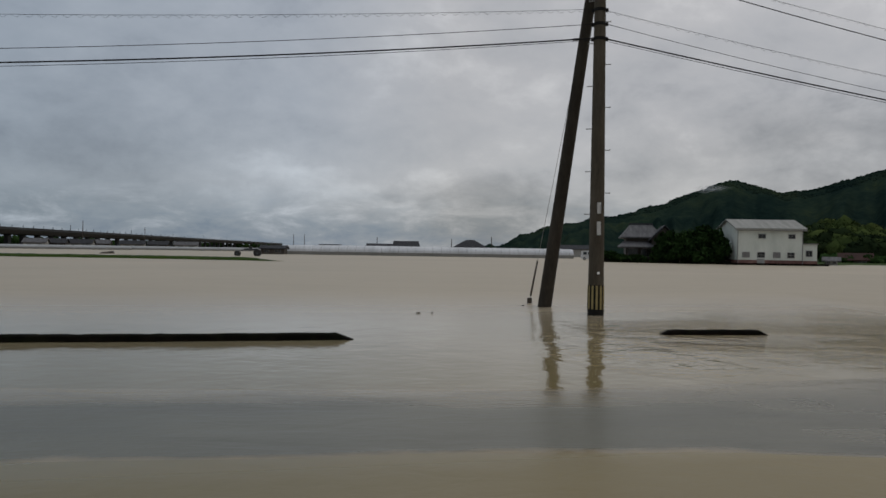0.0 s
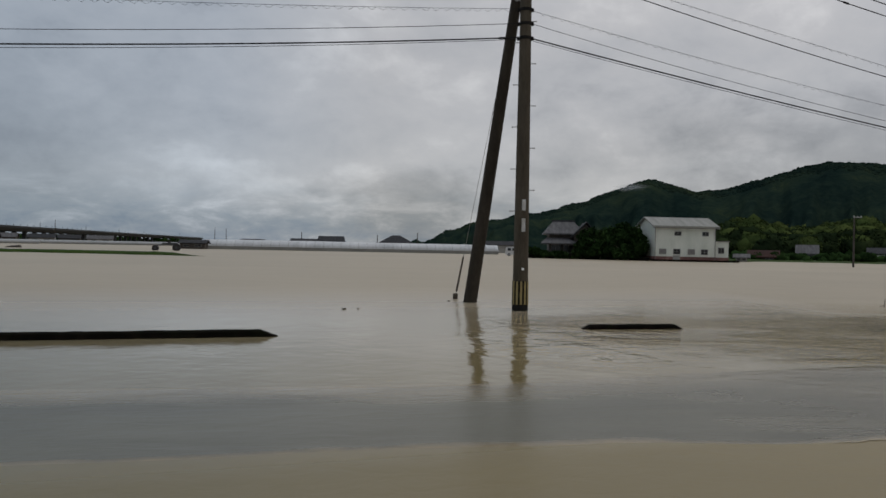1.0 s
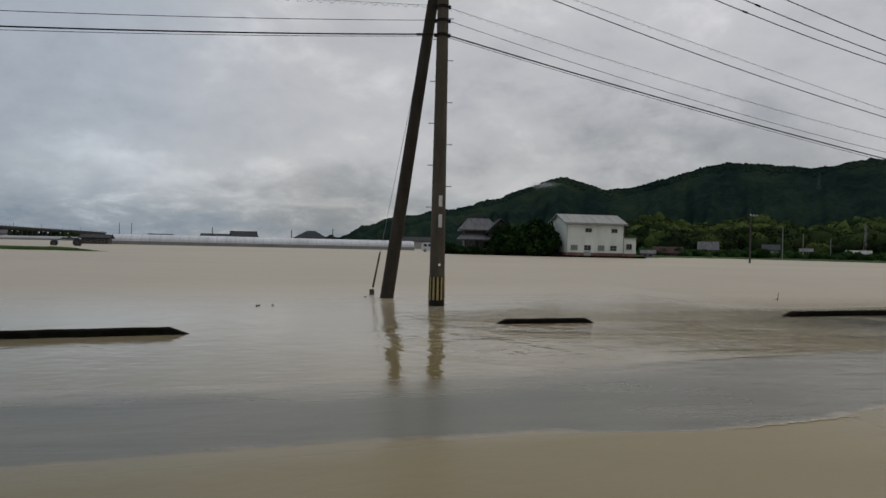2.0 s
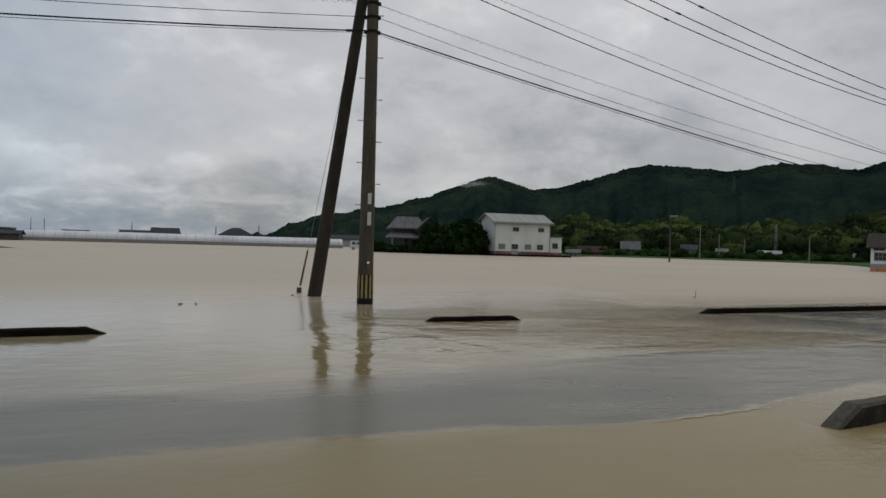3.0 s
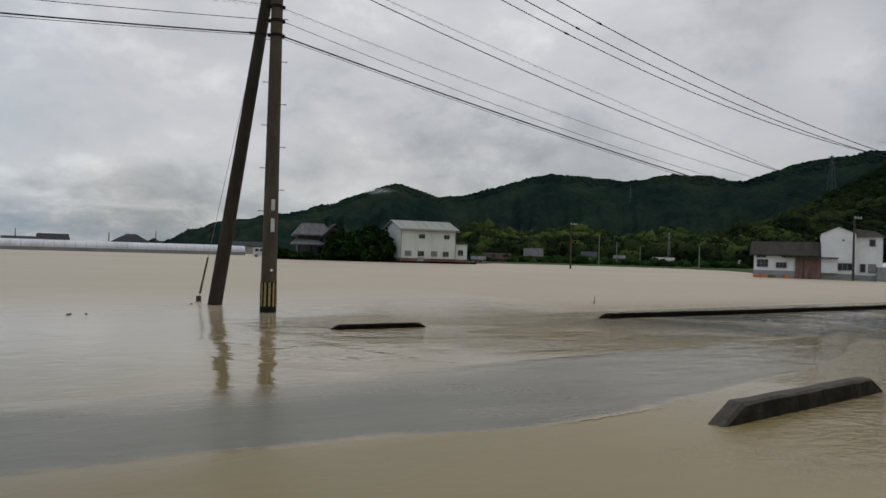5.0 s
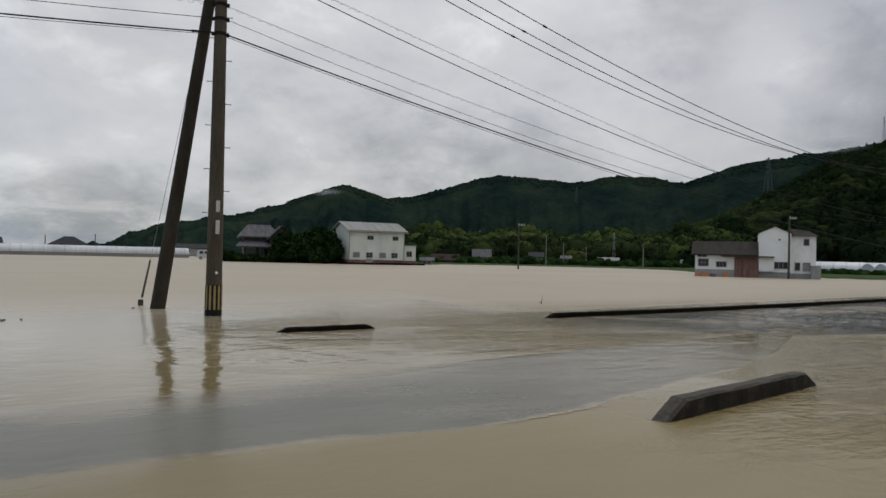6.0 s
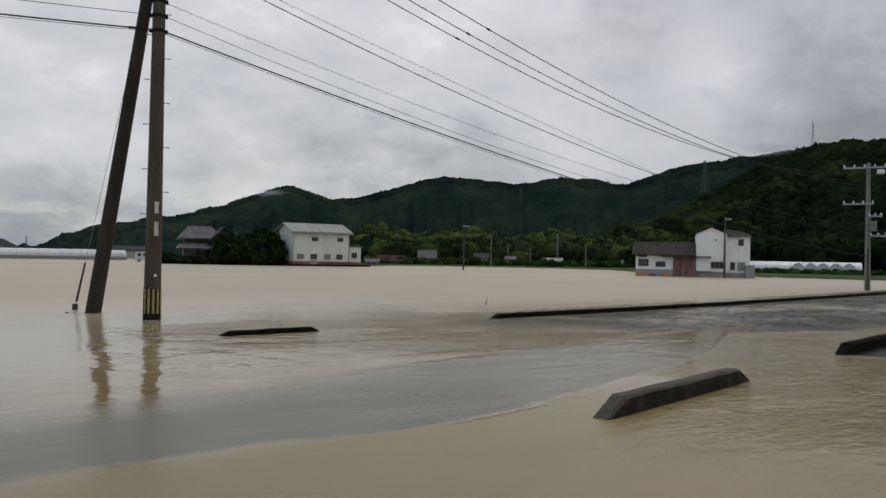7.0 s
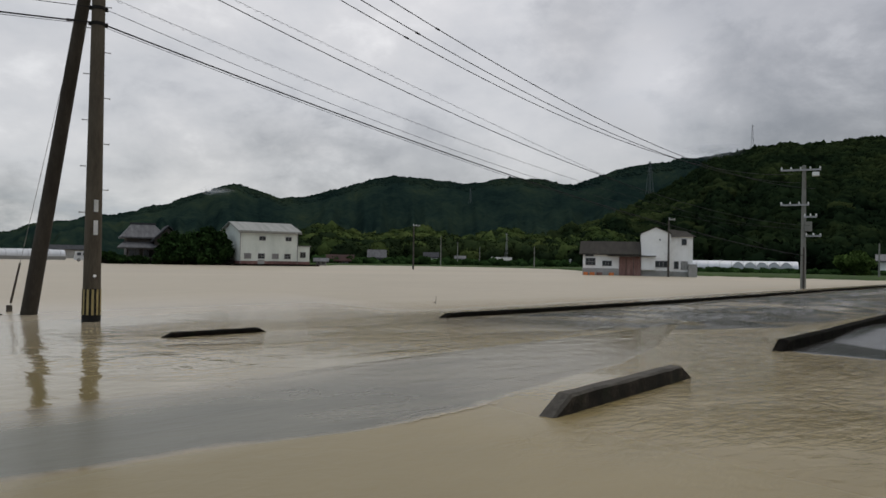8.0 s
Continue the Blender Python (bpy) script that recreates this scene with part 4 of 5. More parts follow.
def gable_walls(x0, x1, y0, y1, z0, eave, ridge, along="x"):
    """A closed block with a gabled top."""
    if along == "x":
        m = (y0 + y1) / 2
        c = [(x0, y0, z0), (x1, y0, z0), (x1, y1, z0), (x0, y1, z0), (x0, y0, eave), (x1, y0, eave), (x1, y1, eave), (x0, y1, eave), (x0, m, ridge), (x1, m, ridge)]
        f = [(0, 1, 5, 4), (2, 3, 7, 6), (1, 2, 6, 9, 5), (3, 0, 4, 8, 7), (4, 5, 9, 8), (6, 7, 8, 9), (3, 2, 1, 0)]
    else:
        m = (x0 + x1) / 2
        c = [(x0, y0, z0), (x1, y0, z0), (x1, y1, z0), (x0, y1, z0), (x0, y0, eave), (x1, y0, eave), (x1, y1, eave), (x0, y1, eave), (m, y0, ridge), (m, y1, ridge)]
        f = [(0, 1, 5, 8, 4), (2, 3, 7, 9, 6), (1, 2, 6, 5), (3, 0, 4, 7), (5, 6, 9, 8), (7, 4, 8, 9), (3, 2, 1, 0)]
    return hull(c, f)


def gable_roof(x0, x1, y0, y1, eave, ridge, over=0.4, thick=0.16, along="x"):
    """Two roof slabs that meet at the ridge and hang over the walls."""
    bm = bmesh.new()
    if along == "x":
        m, half = (y0 + y1) / 2, (y1 - y0) / 2
        drop = (ridge - eave) / half * over
        prof = [(y0 - over, eave - drop), (m, ridge), (y1 + over, eave - drop)]
        pts = lambda x, up: [(x, y, z + up) for y, z in prof]
        a, b = x0 - over, x1 + over
    else:
        m, half = (x0 + x1) / 2, (x1 - x0) / 2
        drop = (ridge - eave) / half * over
        prof = [(x0 - over, eave - drop), (m, ridge), (x1 + over, eave - drop)]
        pts = lambda y, up: [(x, y, z + up) for x, z in prof]
        a, b = y0 - over, y1 + over
    c = pts(a, 0.01) + pts(a, thick) + pts(b, 0.01) + pts(b, thick)
    f = [(0, 1, 4, 3), (1, 2, 5, 4), (6, 9, 10, 7), (7, 10, 11, 8), (3, 4, 10, 9), (4, 5, 11, 10), (0, 6, 7, 1), (1, 7, 8, 2), (0, 3, 9, 6), (2, 8, 11, 5)]
    return hull(c, f, bm)


def white_house():
    t = thing("farm_warehouse", "two-storey off-white farm building with pale roof and flooded red plinth", "building", at=(47.0, 108.2, 0), turn=-4)
    L, D, EV, RG = 9.5, 8.0, 5.42, 6.75
    part("wall", gable_walls(0, L, 0, D, 0.75, EV, RG), WHITE_WALL, t)
    part("plinth", box(-0.03, L + 0.03, -0.03, D, -0.6, 0.75), RED_BASE, t, "red-brown flooded plinth")
    roof = part("roof", gable_roof(0, L, 0, D, EV, RG, 0.45), PALE_ROOF, t, "pale grey sheet-metal roof")
    part("gutter", rod((-0.45, -0.5, EV - 0.28), (L + 0.45, -0.5, EV - 0.28), 0.07, 0.07, 8), FRAME, roof)
    for x in (0.05, L - 0.05):
        part("downpipe", rod((x, -0.06, 0.2), (x, -0.06, EV - 0.2), 0.05, 0.05, 8), FRAME, t)
    for x, w in ((3.1, 0.95), (7.45, 0.9)):
        window(t, x, 4.0, w, 0.55)
    for x, w, g in ((0.75, 1.0, FRAME), (2.95, 1.0, GLASS), (5.25, 0.95, FRAME), (7.3, 0.95, GLASS)):
        window(t, x, 1.15, w, 0.72, bars=1, mat=g, rail=True)
    part("door", box(2.85, 3.95, -0.09, -0.03, -0.3, 0.95), GREY_WALL, t, "pale metal door, half under water")
    part("annex", box(L, L + 2.3, 0.5, D - 1, 0.72, 3.15), WHITE_WALL, t)
    part("annex_plinth", box(L + 0.032, L + 2.33, 0.47, D - 1, -0.6, 0.72), RED_BASE, t)
    part("annex_roof", box(L, L + 2.45, 0.35, D - 0.8, 3.15, 3.27), FRAME, t)
    window(t, L + 0.7, 1.4, 0.85, 0.8, y=0.5)
    part("quay", box(-1.5, L + 3.6, -0.5, -0.04, -0.6, 0.28), WET_KERB, t, "dark low wall along the water")
    return t


def hip_roof(x0, x1, y0, y1, eave, ridge, inset, thick=0.2):
    """A hipped roof; inset: how far its ridge stops short of the eaves."""
    m = (y0 + y1) / 2
    low = [(x0, y0, eave), (x1, y0, eave), (x1, y1, eave), (x0, y1, eave)]
    top = [(x0, y0, eave + thick), (x1, y0, eave + thick), (x1, y1, eave + thick), (x0, y1, eave + thick), (x0 + inset, m, ridge), (x1 - inset, m, ridge)]
    return hull(low + top, [(3, 2, 1, 0), (0, 1, 5, 4), (1, 2, 6, 5), (2, 3, 7, 6), (3, 0, 4, 7), (4, 5, 9, 8), (6, 7, 8, 9), (5, 6, 9), (7, 4, 8)])


def tiled_house():
    t = thing("tiled_farmhouse", "old dark timber farmhouse with grey tiled roofs", "house", at=(33.3, 121.5, 0), turn=-12)
    part("wall", box(0.9, 6.4, 1.2, 6.6, -0.6, 4.05), DARK_WOOD, t)
    roof = part("roof", hip_roof(0.0, 6.9, 0.4, 7.2, 4.0, 6.35, 1.7), GREY_TILE, t, "grey glazed tile roof")
    part("ridge_cap", box(1.5, 5.4, 3.65, 3.95, 6.25, 6.55), DARK_ROOF, roof)
    lower = part("lower_roof", hull([(-0.6, -1.4, 2.55), (6.4, -1.4, 2.55), (5.8, 1.2, 3.45), (0.4, 1.2, 3.45), (-0.6, -1.4, 2.42), (6.4, -1.4, 2.42), (5.8, 1.2, 3.2), (0.4, 1.2, 3.2)], BOX_FACES), GREY_TILE, t, "grey tiled lower roof")
    part("eave_board", box(-0.6, 6.4, -1.38, -1.25, 2.3, 2.41), DARK_WOOD, lower)
    part("wing", gable_walls(4.9, 8.9, -0.4, 4.5, -0.6, 3.9, 5.7, "y"), DARK_WOOD, t)
    part("wing_roof", gable_roof(4.9, 8.9, -0.4, 4.5, 3.95, 5.95, 0.5, 0.2, "y"), DARK_ROOF, t, "dark tiled gable roof")
    part("shed_roof", hull([(4.6, -2.2, 2.1), (9.6, -2.2, 2.1), (9.2, -0.4, 2.9), (4.9, -0.4, 2.9), (4.6, -2.2, 1.95), (9.6, -2.2, 1.95), (9.2, -0.4, 2.7), (4.9, -0.4, 2.7)], BOX_FACES), DARK_ROOF, t)
    part("gable_plaster", box(6.4, 7.3, -0.46, -0.4, 0.9, 1.8), GREY_WALL, t)
    for x in (1.3, 3.4):
        window(t, x, 1.0, 1.5, 1.2, y=1.2)
    return t


def barn():
    t = thing("farmhouse_with_barn", "white farmhouse with low brown-roofed barn, flooded to its base", "house", at=(65.35, 55.9, 0), turn=-52.5)
    part("wall", gable_walls(0, 6.4, 0, 4.6, 0.78, 2.5, 3.4), WHITE_STUCCO, t)
    part("base_wall", box(-0.03, 6.38, -0.03, 4.6, -0.6, 0.78), GREY_WALL, t)
    part("roof", gable_roof(0, 6.0, 0, 4.6, 2.5, 3.75, 0.4, 0.14), BROWN_ROOF, t, "brown tiled roof")
    window(t, 0.35, 1.15, 1.0, 0.72, bars=2, rail=True)
    window(t, 2.2, 1.1, 0.95, 0.5, bars=2)
    window(t, 0.3, 2.15, 0.85, 0.2, bars=1)
    door = part("barn_door", box(4.0, 6.36, -0.12, -0.035, -0.5, 2.12), RUST_DOOR, t, "rusty brown sliding doors")
    for x in (4.75, 5.55):
        part("door_seam", box(x, x + 0.05, -0.15, -0.122, -0.4, 2.05), DARK_WOOD, door)
    part("canopy", box(2.7, 7.95, -0.7, -0.16, 2.16, 2.28), BROWN_ROOF, t)
    part("porch_wall", box(6.42, 7.9, -0.2, 0.28, 0.7, 2.15), WHITE_STUCCO, t)
    part("house_wall", gable_walls(6.4, 9.55, 0.3, 6.0, 0.62, 4.75, 5.45, "y"), WHITE_STUCCO, t)
    part("house_base", box(6.4, 9.53, 0.27, 6.0, -0.6, 0.62), GREY_WALL, t)
    part("house_roof", gable_roof(6.4, 9.55, 0.3, 6.0, 4.75, 5.45, 0.1, 0.1, "y"), BROWN_ROOF, t, "dark brown roof")
    part("wing_wall", box(9.55, 11.95, 0.9, 5.6, 0.55, 4.45), WHITE_STUCCO, t)
    part("wing_base", box(9.56, 11.98, 0.87, 5.6, -0.6, 0.55), GREY_WALL, t)
    part("wing_roof", hull([(9.56, 0.6, 4.45), (12.25, 0.6, 4.45), (12.25, 5.9, 4.45), (9.56, 5.9, 4.45), (9.56, 2.4, 5.35), (11.4, 2.4, 5.1), (11.4, 4.4, 5.1), (9.56, 4.4, 5.35)], BOX_FACES), BROWN_ROOF, t, "dark brown roof")
    window(t, 7.95, 1.05, 1.25, 0.62, y=0.3, bars=2)
    window(t, 10.8, 3.55, 0.45, 0.6, y=0.9, bars=0)
    window(t, 10.0, 0.9, 0.4, 0.75, y=0.9, bars=0)
    window(t, 10.75, 0.85, 0.6, 0.8, y=0.9, mat=GREY_WALL)
    part("leanto", box(11.45, 12.35, -0.1, 0.85, -0.5, 1.4), GREY_WALL, t, "grey sheet-metal lean-to")
    part("attic_vent", box(8.3, 8.5, 0.26, 0.3, 4.0, 4.15), GLASS, t)
    return t


def small_house(at, turn, w, d, eave, ridge, wall, roof, label, group="village houses"):
    t = thing("village_house", label, "house", group, at=at, turn=turn)
    part("wall", box(0, w, 0, d, -0.6, eave) if "hipped" in label else gable_walls(0, w, 0, d, -0.6, eave, ridge), wall, t)
    part("roof", hip_roof(-0.5, w + 0.5, -0.5, d + 0.5, eave, ridge + 0.1, w * 0.42) if "hipped" in label else gable_roof(0, w, 0, d, eave, ridge + 0.1, 0.5, 0.18), roof, t)
    window(t, w * 0.15, eave * 0.4, w * 0.2, eave * 0.3)
    window(t, w * 0.6, eave * 0.4, w * 0.25, eave * 0.3)
    return t


white_house()
tiled_house()
barn()
for b, d, turn, w, dp, ev, rg, wl, rf, label in (
        (30.0, 158, -31, 5.0, 5, 0.9, 1.9, DARK_WOOD, RED_ROOF, "small shed with a rusty red roof at the shore"),
        (33.1, 175, -34, 3.6, 4, 1.9, 3.3, GREY_WALL, GREY_TILE, "small house with a pale grey roof among hedges"),
        (37.4, 185, -38, 3.0, 4, 2.1, 3.0, WHITE_STUCCO, DARK_ROOF, "white house with a dark roof among hedges"),
        (39.8, 190, -42, 2.0, 3, 1.8, 2.3, WHITE_STUCCO, GREY_TILE, "small white house half hidden by shrubs"),
        (42.6, 195, -45, 4.5, 4, 1.6, 2.1, GREY_WALL, PALE_ROOF, "low grey shed half hidden by shrubs"),
        (29.1, 136, -28, 1.8, 2, 0.8, 1.1, GREY_WALL, GREY_TILE, "little grey shed beside the white farm building"),
        (69.2, 120, -69, 7.0, 6, 2.3, 3.0, WHITE_STUCCO, GREY_TILE, "low white house beyond the meadow"),
        (-3.95, 262, 0, 10.5, 6, 2.6, 3.3, DARK_WOOD, DARK_ROOF, "long low shed with a dark roof"),
        (-1.75, 262, 8, 8.0, 7, 2.7, 4.4, WHITE_STUCCO, DARK_ROOF, "white-gabled house with a dark roof"),
        (2.75, 262, -5, 11.0, 8, 2.6, 5.3, DARK_WOOD, DARK_ROOF, "farmhouse with a wide dark hipped roof"),
        (-7.6, 330, 0, 9.0, 6, 2.4, 3.2, DARK_WOOD, DARK_ROOF, "distant low dark-roofed shed"),
        (10.9, 240, 0, 12.0, 6, 2.6, 3.6, GREY_WALL, DARK_ROOF, "distant grey farm shed"),
):
    small_house(polar(b, d), turn, w, dp, ev, rg, wl, rf, label)

def van(at, turn, label):
    """A small white van: rounded body, cab glass, lamps and wheels."""
    t = thing("van", label, "van", "parked vans", at=at, turn=turn)
    bm = hull([(0, 0, 0.25), (3.4, 0, 0.25), (3.4, 1.5, 0.25), (0, 1.5, 0.25), (0.05, 0.03, 1.0), (3.3, 0.03, 1.0), (3.3, 1.47, 1.0), (0.05, 1.47, 1.0)], BOX_FACES)
    hull([(0.05, 0.03, 1.0), (2.75, 0.03, 1.0), (2.75, 1.47, 1.0), (0.05, 1.47, 1.0), (0.2, 0.12, 1.8), (2.1, 0.12, 1.8), (2.1, 1.38, 1.8), (0.2, 1.38, 1.8)], BOX_FACES, bm)
    bmesh.ops.bevel(bm, geom=bm.edges[:], offset=0.05, segments=2, affect="EDGES")
    part("body", bm, CAR_PAINT, t)
    for x0, x1 in ((0.4, 1.15), (1.3, 2.1)):
        part("window", hull([(x0, -0.01, 1.08), (x1, -0.01, 1.08), (x1, 0.1, 1.08), (x0, 0.1, 1.08), (x0 + 0.04, 0.08, 1.6), (x1 - 0.1, 0.08, 1.6), (x1 - 0.1, 0.16, 1.6), (x0 + 0.04, 0.16, 1.6)], BOX_FACES), GLASS, t)
    for x in (0.7, 2.7):
        w = part("wheel", rod((x, -0.03, 0.28), (x, 0.18, 0.28), 0.29, 0.29, 16), RUBBER, t)
        part("rim", rod((x, -0.045, 0.28), (x, -0.032, 0.28), 0.16, 0.16, 12), STEEL, w)
    part("bumper", soft_box(3.3, 3.48, 0.05, 1.45, 0.3, 0.5, 0.03), RUBBER, t)
    return t


van((31.2, 142, 0), -10, "white delivery van parked at the hedge by the water")
for b, d, turn in ((48.4, 168, -44), (49.1, 172, -52)):
    van(polar(b, d, 0.28), turn, "small white van parked on the meadow near the barn")

for k, (x, w) in enumerate(((0.1, 0.5), (0.8, 0.55), (1.6, 0.6), (3.0, 0.5))):
    m = pose(65.35, 55.9, 0, 0, 0, -52.5) @ Vector((x, -0.7, 0))
    c = thing("crate", "orange plastic crate floating by the barn wall", "crate", "crates by the barn", at=(m.x, m.y, 0), turn=-52.5 + 6 * k)
    part("tub", soft_box(0, w, 0, 0.4, -0.1, 0.32, 0.03), ORANGE if k != 2 else RUST_DOOR, c)


# ---------------------------------------------------------------- greenhouses
def greenhouse(at, turn, length, width, height, label, skirt=0.5, hoops=0, group="greenhouses", cover=None):
    """A tunnel of vinyl over hoops, lying along x."""
    t = thing("greenhouse", label, "greenhouse", group, at=at, turn=turn)
    bm, rings, n = bmesh.new(), [], 14
    for x in np.linspace(0, length, max(2, int(length / 3))):
        sag = 0.03 * math.sin(x * 2.1)
        rings.append([bm.verts.new((x, width / 2 - width / 2 * math.cos(math.pi * k / n), skirt + (height - skirt + sag) * math.sin(math.pi * k / n) ** 0.8)) for k in range(n + 1)])
    for a, b in zip(rings, rings[1:]):
        for k in range(n):
            bm.faces.new((a[k], b[k], b[k + 1], a[k + 1]))
    bm.faces.new(rings[0])
    bm.faces.new(rings[-1][::-1])
    part("vinyl_cover", bm, cover or VINYL, t, smooth=False)
    part("side_skirt", box(0, length, -0.02, width + 0.02, -0.5, skirt), VINYL_SKIRT, t, "dirty lower side sheet")
    for k in range(hoops):
        x = length * (k + 0.5) / hoops
        pts = [(x, width / 2 - (width / 2 + 0.02) * math.cos(math.pi * i / 12), skirt + (height - skirt + 0.03) * math.sin(math.pi * i / 12) ** 0.8) for i in range(13)]
        part("hoop", tube(pts, 0.03, 5), FRAME, t)
    return t


greenhouse((-31.9, 175.2, 0), -0.8, 68.5, 5.5, 2.2, "long low milky vinyl greenhouse in the flood", 0.75, 34)
greenhouse((-30.5, 183, 0), -0.8, 66, 5.5, 2.3, "long low milky vinyl greenhouse in the flood", 0.75)
for b0, d, ln, tn in ((-27.5, 300, 90, 14), (-22.5, 335, 110, 10), (-16.0, 345, 60, 4), (-30.5, 270, 45, 18)):
    greenhouse(polar(b0, d), tn, ln, 6, 1.35, "distant low grey vinyl greenhouse", 0.5, cover=VINYL_OLD)
greenhouse((109.3, 70.4, 0.05), -61, 16.2, 6.0, 2.05, "long milky vinyl greenhouse beyond the meadow", 0.45, 9, "greenhouse row beyond the meadow")
for k in range(5):
    p = Vector((109.3, 70.4, 0.1)) + Vector((0.485, -0.875, 0)) * (8.2 + 1.75 * k) + Vector((-1.9, -1.05, 0))
    greenhouse(tuple(p), 29, 1.8, 1.7, 1.75, "small arched vinyl tunnel end beside the greenhouse", 0.3, 2, "greenhouse row beyond the meadow")

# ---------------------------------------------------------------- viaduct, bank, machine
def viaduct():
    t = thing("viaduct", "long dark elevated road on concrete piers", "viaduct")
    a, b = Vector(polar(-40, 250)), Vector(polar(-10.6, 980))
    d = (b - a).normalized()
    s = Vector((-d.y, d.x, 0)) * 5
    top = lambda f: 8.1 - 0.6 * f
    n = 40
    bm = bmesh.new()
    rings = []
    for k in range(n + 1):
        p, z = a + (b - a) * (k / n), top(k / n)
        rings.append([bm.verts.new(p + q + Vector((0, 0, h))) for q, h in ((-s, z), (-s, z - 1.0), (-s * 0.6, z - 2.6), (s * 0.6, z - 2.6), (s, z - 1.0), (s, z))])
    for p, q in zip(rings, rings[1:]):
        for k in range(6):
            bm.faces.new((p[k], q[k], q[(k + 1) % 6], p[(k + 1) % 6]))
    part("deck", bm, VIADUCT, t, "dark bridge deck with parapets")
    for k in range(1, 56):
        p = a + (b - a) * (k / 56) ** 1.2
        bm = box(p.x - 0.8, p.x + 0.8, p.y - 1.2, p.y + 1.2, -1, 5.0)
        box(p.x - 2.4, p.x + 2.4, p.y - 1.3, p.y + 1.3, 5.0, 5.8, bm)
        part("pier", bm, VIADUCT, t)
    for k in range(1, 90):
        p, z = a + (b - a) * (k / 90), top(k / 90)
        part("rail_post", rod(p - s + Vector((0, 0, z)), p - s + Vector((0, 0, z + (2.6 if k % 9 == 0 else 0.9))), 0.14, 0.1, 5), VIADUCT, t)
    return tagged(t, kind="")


viaduct()
bank = bmesh.new()
rows = []
for x in np.linspace(-75, -13, 90):
    y = np.interp(x, [-75, -46.3, -30.5, -13], [84.5, 84.8, 84.2, 79.4]) + 0.4 * math.sin(x * 0.9)
    w = 7.0 * min(1, (-12.9 - x) / 9)
    h = 0.34 * min(1, (-12.9 - x) / 6)
    rows.append([bank.verts.new((x, y + w * v, -0.1 + h * g + 0.04 * noise.noise((x * 2, v * 9, 0)))) for v, g in ((-0.03, -0.3), (0.0, 0.8), (0.4, 1.3), (0.9, 0.8), (1.0, -0.5))])
for a, b in zip(rows, rows[1:]):
    for k in range(4):
        bank.faces.new((a[k], b[k], b[k + 1], a[k + 1]))
tagged(part("field_bank", bank, GRASS, smooth=True), "green grassy field bank just above the water", "field bank", kind="structure")

t = thing("field_sprayer", "grey farm machine on black wheels standing in water", "farm machine", at=(-30.6, 124.5, 0), turn=8)
part("body", soft_box(1.5, 3.9, 0.5, 1.5, 0.95, 1.28, 0.06), MACHINE, t)
part("seat", soft_box(2.3, 2.8, 0.7, 1.3, 1.28, 1.62, 0.06), RUBBER, t)
part("drawbar", rod((0.45, 1.0, 0.75), (1.6, 1.0, 1.05), 0.06, 0.06, 8), MACHINE, t)
for x, r in ((0.45, 0.48), (3.7, 0.62)):
    for y in (0.1, 1.6):
        w = part("wheel", rod((x, y, r - 0.1), (x, y + 0.3, r - 0.1), r, r, 20), RUBBER, t)
        part("hub", rod((x, y - 0.02, r - 0.1), (x, y + 0.32, r - 0.1), 0.18, 0.18, 10), MACHINE, w)
small_house(polar(-11.9, 172), 0, 5.2, 4, 1.3, 1.75, DARK_WOOD, DARK_ROOF, "low dark pump shed at the greenhouse end", "sheds in the flood")
for k, (bq, d, w) in enumerate(((-27.6, 296, 7), (-26.2, 300, 6), (-24.9, 305, 8), (-23.4, 318, 6), (-21.6, 330, 9), (-19.8, 345, 8), (-18.0, 360, 10))):
    small_house(polar(bq, d), 12, w, 5, 2.2, 3.4, GREY_WALL if k % 2 == 0 else DARK_WOOD, DARK_ROOF if k % 3 else GREY_TILE, "distant small house below the viaduct", "houses below the viaduct")
t = thing("punt", "small dark upturned boat adrift", "boat", at=(-55.0, 129.3, 0), turn=5)
part("hull", hull([(0, 0, -0.1), (2.6, 0.1, -0.1), (2.6, 0.9, -0.1), (0, 0.9, -0.1), (0.5, 0.25, 0.22), (2.4, 0.2, 0.45), (2.4, 0.8, 0.45), (0.5, 0.7, 0.22)], BOX_FACES), DARK_WOOD, t)

# ---------------------------------------------------------------- garden trees, bush, pylons, drift
for x, y, h, w, n in ((30.6, 119, 2.0, 3.0, 800), (33.8, 117.2, 1.3, 3.6, 700), (38.4, 116, 3.6, 3.6, 1100), (40.2, 117.5, 5.7, 5.0, 2000), (42.4, 116.6, 6.0, 5.2, 2200), (44.6, 115.2, 6.0, 5.0, 2200), (46.2, 112.8, 5.5, 4.2, 1900),
                      (43.6, 112.6, 5.2, 4.6, 1900), (41.2, 113.4, 4.8, 4.6, 1800), (39.0, 113.6, 4.0, 4.4, 1500), (45.3, 110.3, 4.6, 3.4, 1500), (37.2, 113.8, 1.9, 3.4, 900), (34.2, 114.8, 1.2, 3.6, 700), (31.6, 116.2, 1.4, 3.4, 700),
                      (42.6, 110.8, 3.0, 4.4, 1300), (39.6, 111.6, 2.6, 4.4, 1200)):
    tree((x, y, 0), h, w, LEAF_DARK, "dense dark green garden tree beside the farmhouse", 0.27, n, "garden trees", low=-0.04)
t = thing("garden_wall", "dark low stone wall along the flooded garden", "wall", at=(28.2, 118.4, 0), turn=-27)
part("stones", soft_box(0, 20.5, 0, 0.4, -0.5, 0.55, 0.05), WET_KERB, t)
tree(polar(67.75, 110, 0.4), 3.0, 5.0, LEAF_BRIGHT, "round clipped bright green bush on the meadow", 0.22, 2600, name="bush", low=-0.05)


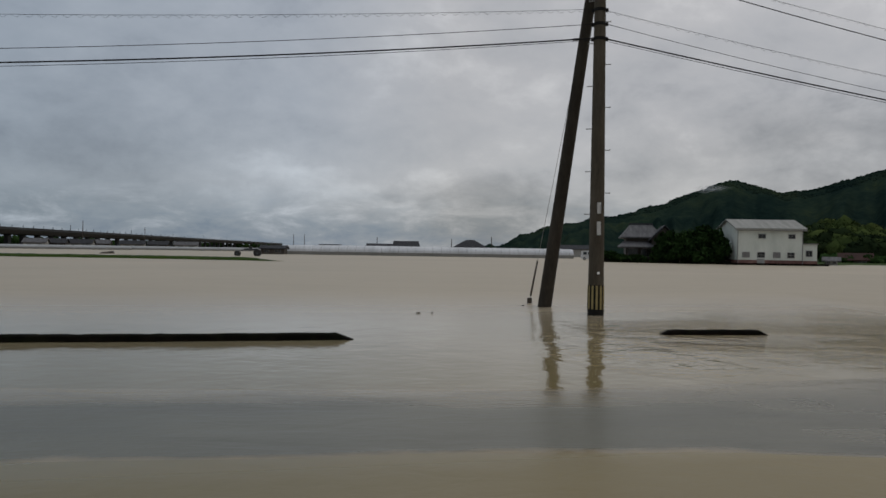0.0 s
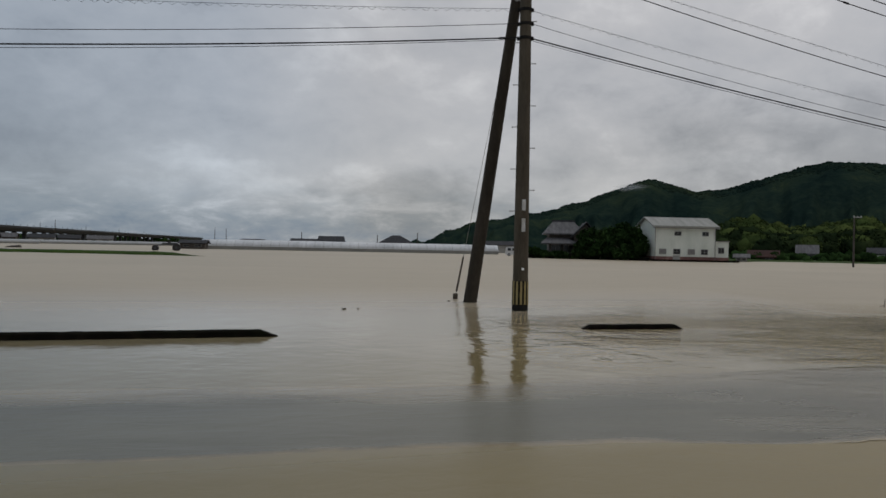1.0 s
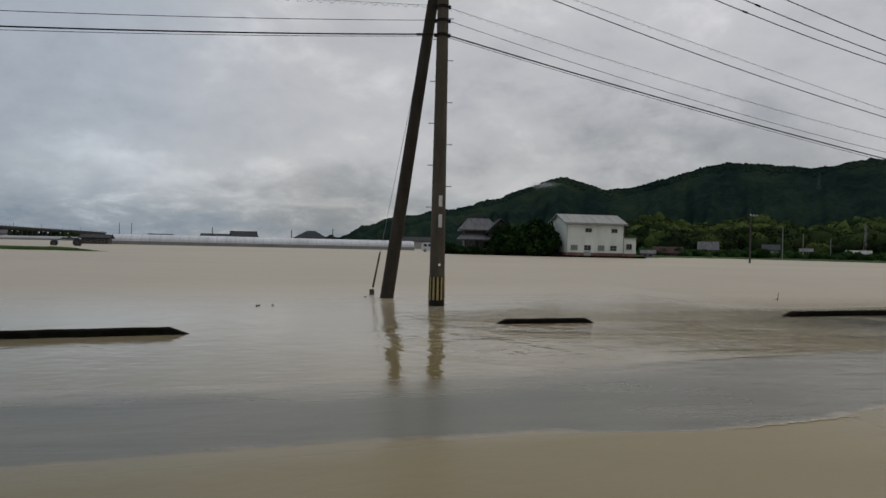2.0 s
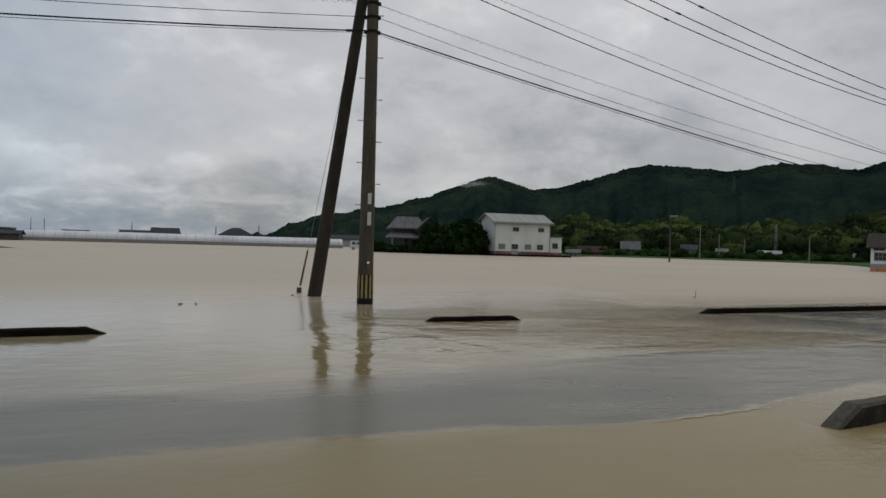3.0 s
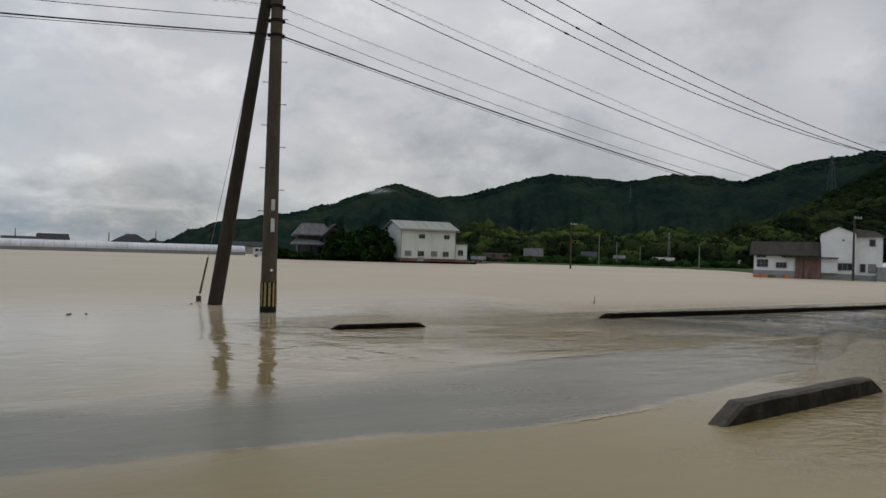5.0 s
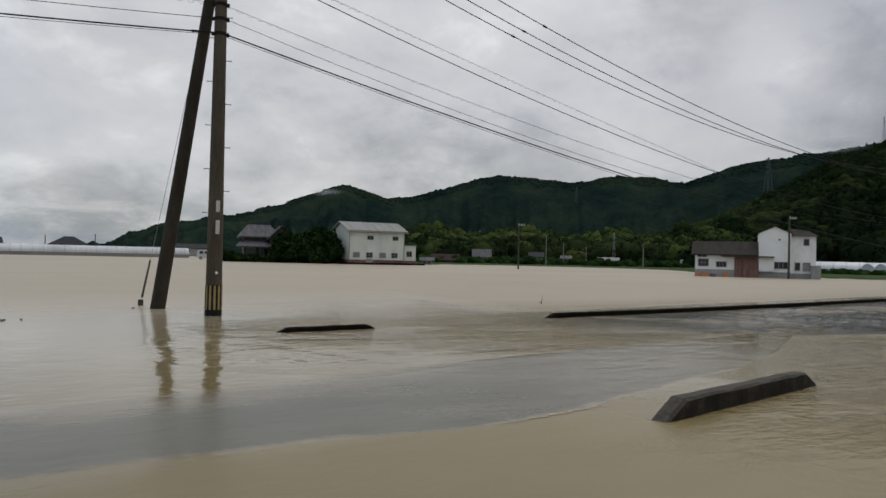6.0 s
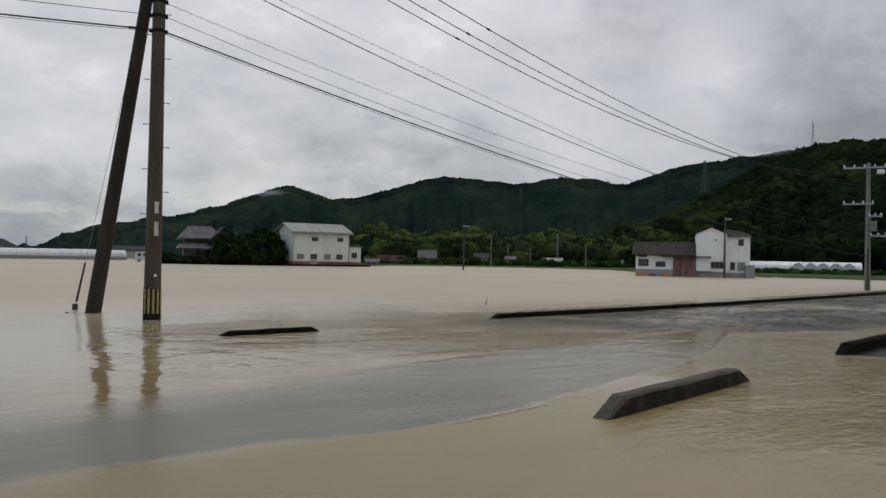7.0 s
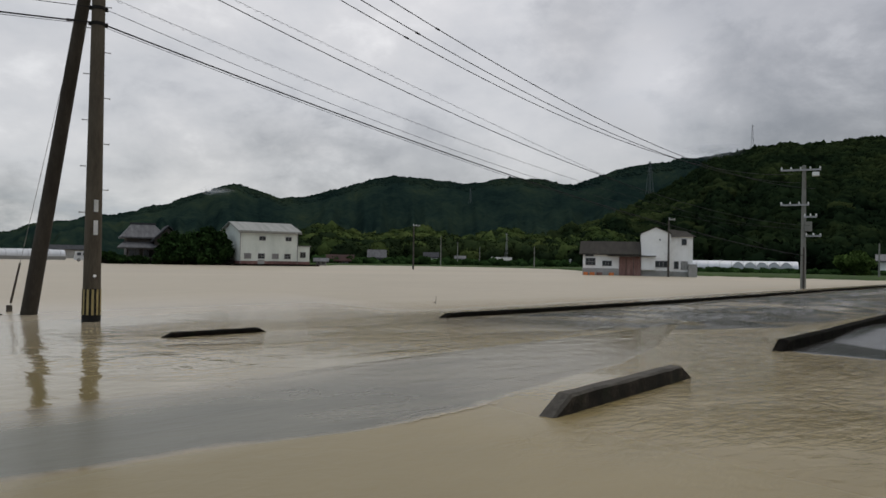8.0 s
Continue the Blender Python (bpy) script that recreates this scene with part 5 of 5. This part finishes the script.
def pylon(at, height, label, slim=1.0, steel=None):
    t = thing("pylon", label, "pylon", "power pylons", at=at)
    w = height * 0.09 * slim
    bm = bmesh.new()
    r = height * 0.006 * slim
    for sx in (-1, 1):
        for sy in (-1, 1):
            rod((sx * w, sy * w, -3), (sx * w * 0.15, sy * w * 0.15, height), r, r * 0.6, 5, bm)
    for k in range(7):
        a, b = k / 7, (k + 1) / 7
        wa, wb = w * (1 - 0.85 * a), w * (1 - 0.85 * b)
        for s in (-1, 1):
            rod((-wa, s * wa, a * height), (wb, s * wb, b * height), r * 0.6, r * 0.6, 4, bm)
            rod((wa, s * wa, a * height), (-wb, s * wb, b * height), r * 0.6, r * 0.6, 4, bm)
    part("lattice_mast", bm, steel or FOG_STEEL, t)
    for z in (0.72, 0.84, 0.95):
        part("arm", rod((-w * 1.6, 0, z * height), (w * 1.6, 0, z * height), r, r, 5), steel or FOG_STEEL, t)
    return t


pylon(polar(61.28, 735, 106), 24, "steel lattice pylon on the wooded crest", 0.6)
pylon(polar(54.25, 1000, 86), 48, "tall steel lattice pylon on the mountain flank")
pylon(polar(43.65, 198, 0.6), 8.3, "pale narrow lattice mast above the village", 0.55, STEEL)
pylon(polar(40.8, 1150, 92), 22, "small steel pylon on the mountain flank")

t = thing("drift_twig", "dead twig sticking out of the flood", "twig", at=(14.7, 18.6, 0))
bm = rod((0, 0, -0.1), (0.03, 0, 0.24), 0.012, 0.006, 6)
rod((0.0, 0, 0.06), (-0.1, 0, 0.03), 0.01, 0.005, 6, bm)
part("stem", bm, TWIG, t)

for x, y, s in ((0.04, 16.5, 0.06), (0.35, 16.55, 0.03), (2.75, 19.2, 0.035)):
    t = thing("drift_debris", "small pale scrap of flotsam adrift on the flood", "debris", "flotsam", at=(x, y, 0), turn=40 * s * 100)
    part("scrap", soft_box(-s, s, -s * 0.4, s * 0.4, -0.01, 0.025, 0.008), TWIG, t)

# a thin line of foam where the silt meets the bare crown
bm = bmesh.new()
rows = []
for k in range(40):
    s = k / 39
    w = 0.022 * math.sin(math.pi * s) * (0.6 + 0.5 * math.sin(k * 1.9)) + 0.003
    x, y = 3.66 + 1.44 * s, 5.12 + 0.26 * s + 0.012 * math.sin(k * 0.8)
    rows.append([bm.verts.new((x, y - w, 0.0045)), bm.verts.new((x, y, 0.006)), bm.verts.new((x, y + w, 0.0045))])
for p, q in zip(rows, rows[1:]):
    for k in range(2):
        bm.faces.new((p[k], q[k], q[k + 1], p[k + 1]))
tagged(part("foam_line", bm, FOAM), "thin pale line of foam on the muddy water", "foam", kind="stuff")


def mist_material():
    """Thin cloud: ragged and see-through, thinning out from its core."""
    m = bpy.data.materials.new("thin_cloud")
    m.use_nodes = True
    n = Nodes(m.node_tree)
    shader = m.node_tree.nodes["Principled BSDF"]
    at = n.add("ShaderNodeTexCoord").outputs["Object"]
    core = n.add("ShaderNodeVectorMath", operation="LENGTH")
    n.link(n.scaled(at, (1, 0, 1)), core.inputs[0])
    rag = n.noise(n.scaled(at, (2.2, 1, 1.6)), 1.0, 6, 0.6, 0.6)
    density = n.math("SUBTRACT", n.math("ADD", 0.72, n.math("MULTIPLY", rag, 0.55)), line(n, core.outputs["Value"], 1.15, 0.0))
    n.link(n.math("MULTIPLY", smooth01(n, density), 0.24), shader.inputs["Alpha"])
    shader.inputs["Base Color"].default_value = (0.8, 0.81, 0.82, 1)
    shader.inputs["Roughness"].default_value = 1.0
    shader.inputs["Specular IOR Level"].default_value = 0.0
    return m


MIST = mist_material()
for bearing, d, el, half, tall, label in ((21.7, 1440, 4.75, 44, 11, "wisp of low cloud clinging to the peak"), (58.6, 690, 8.25, 34, 9, "ragged low cloud drifting over the wooded crest")):
    v, f = BALL2
    lumps = np.array([1 + 0.22 * noise.noise(tuple(q * 1.7)) for q in v])
    wisp = quick_mesh("low_cloud", v * lumps[:, None], f, MIST, True)
    wisp.matrix_world = pose(*polar(bearing, d, 1.4 + d * math.tan(radians(el))), 0, 0, -bearing) @ Matrix.Diagonal((half, 8, tall, 1))
    tagged(wisp, label, "cloud", kind="stuff")
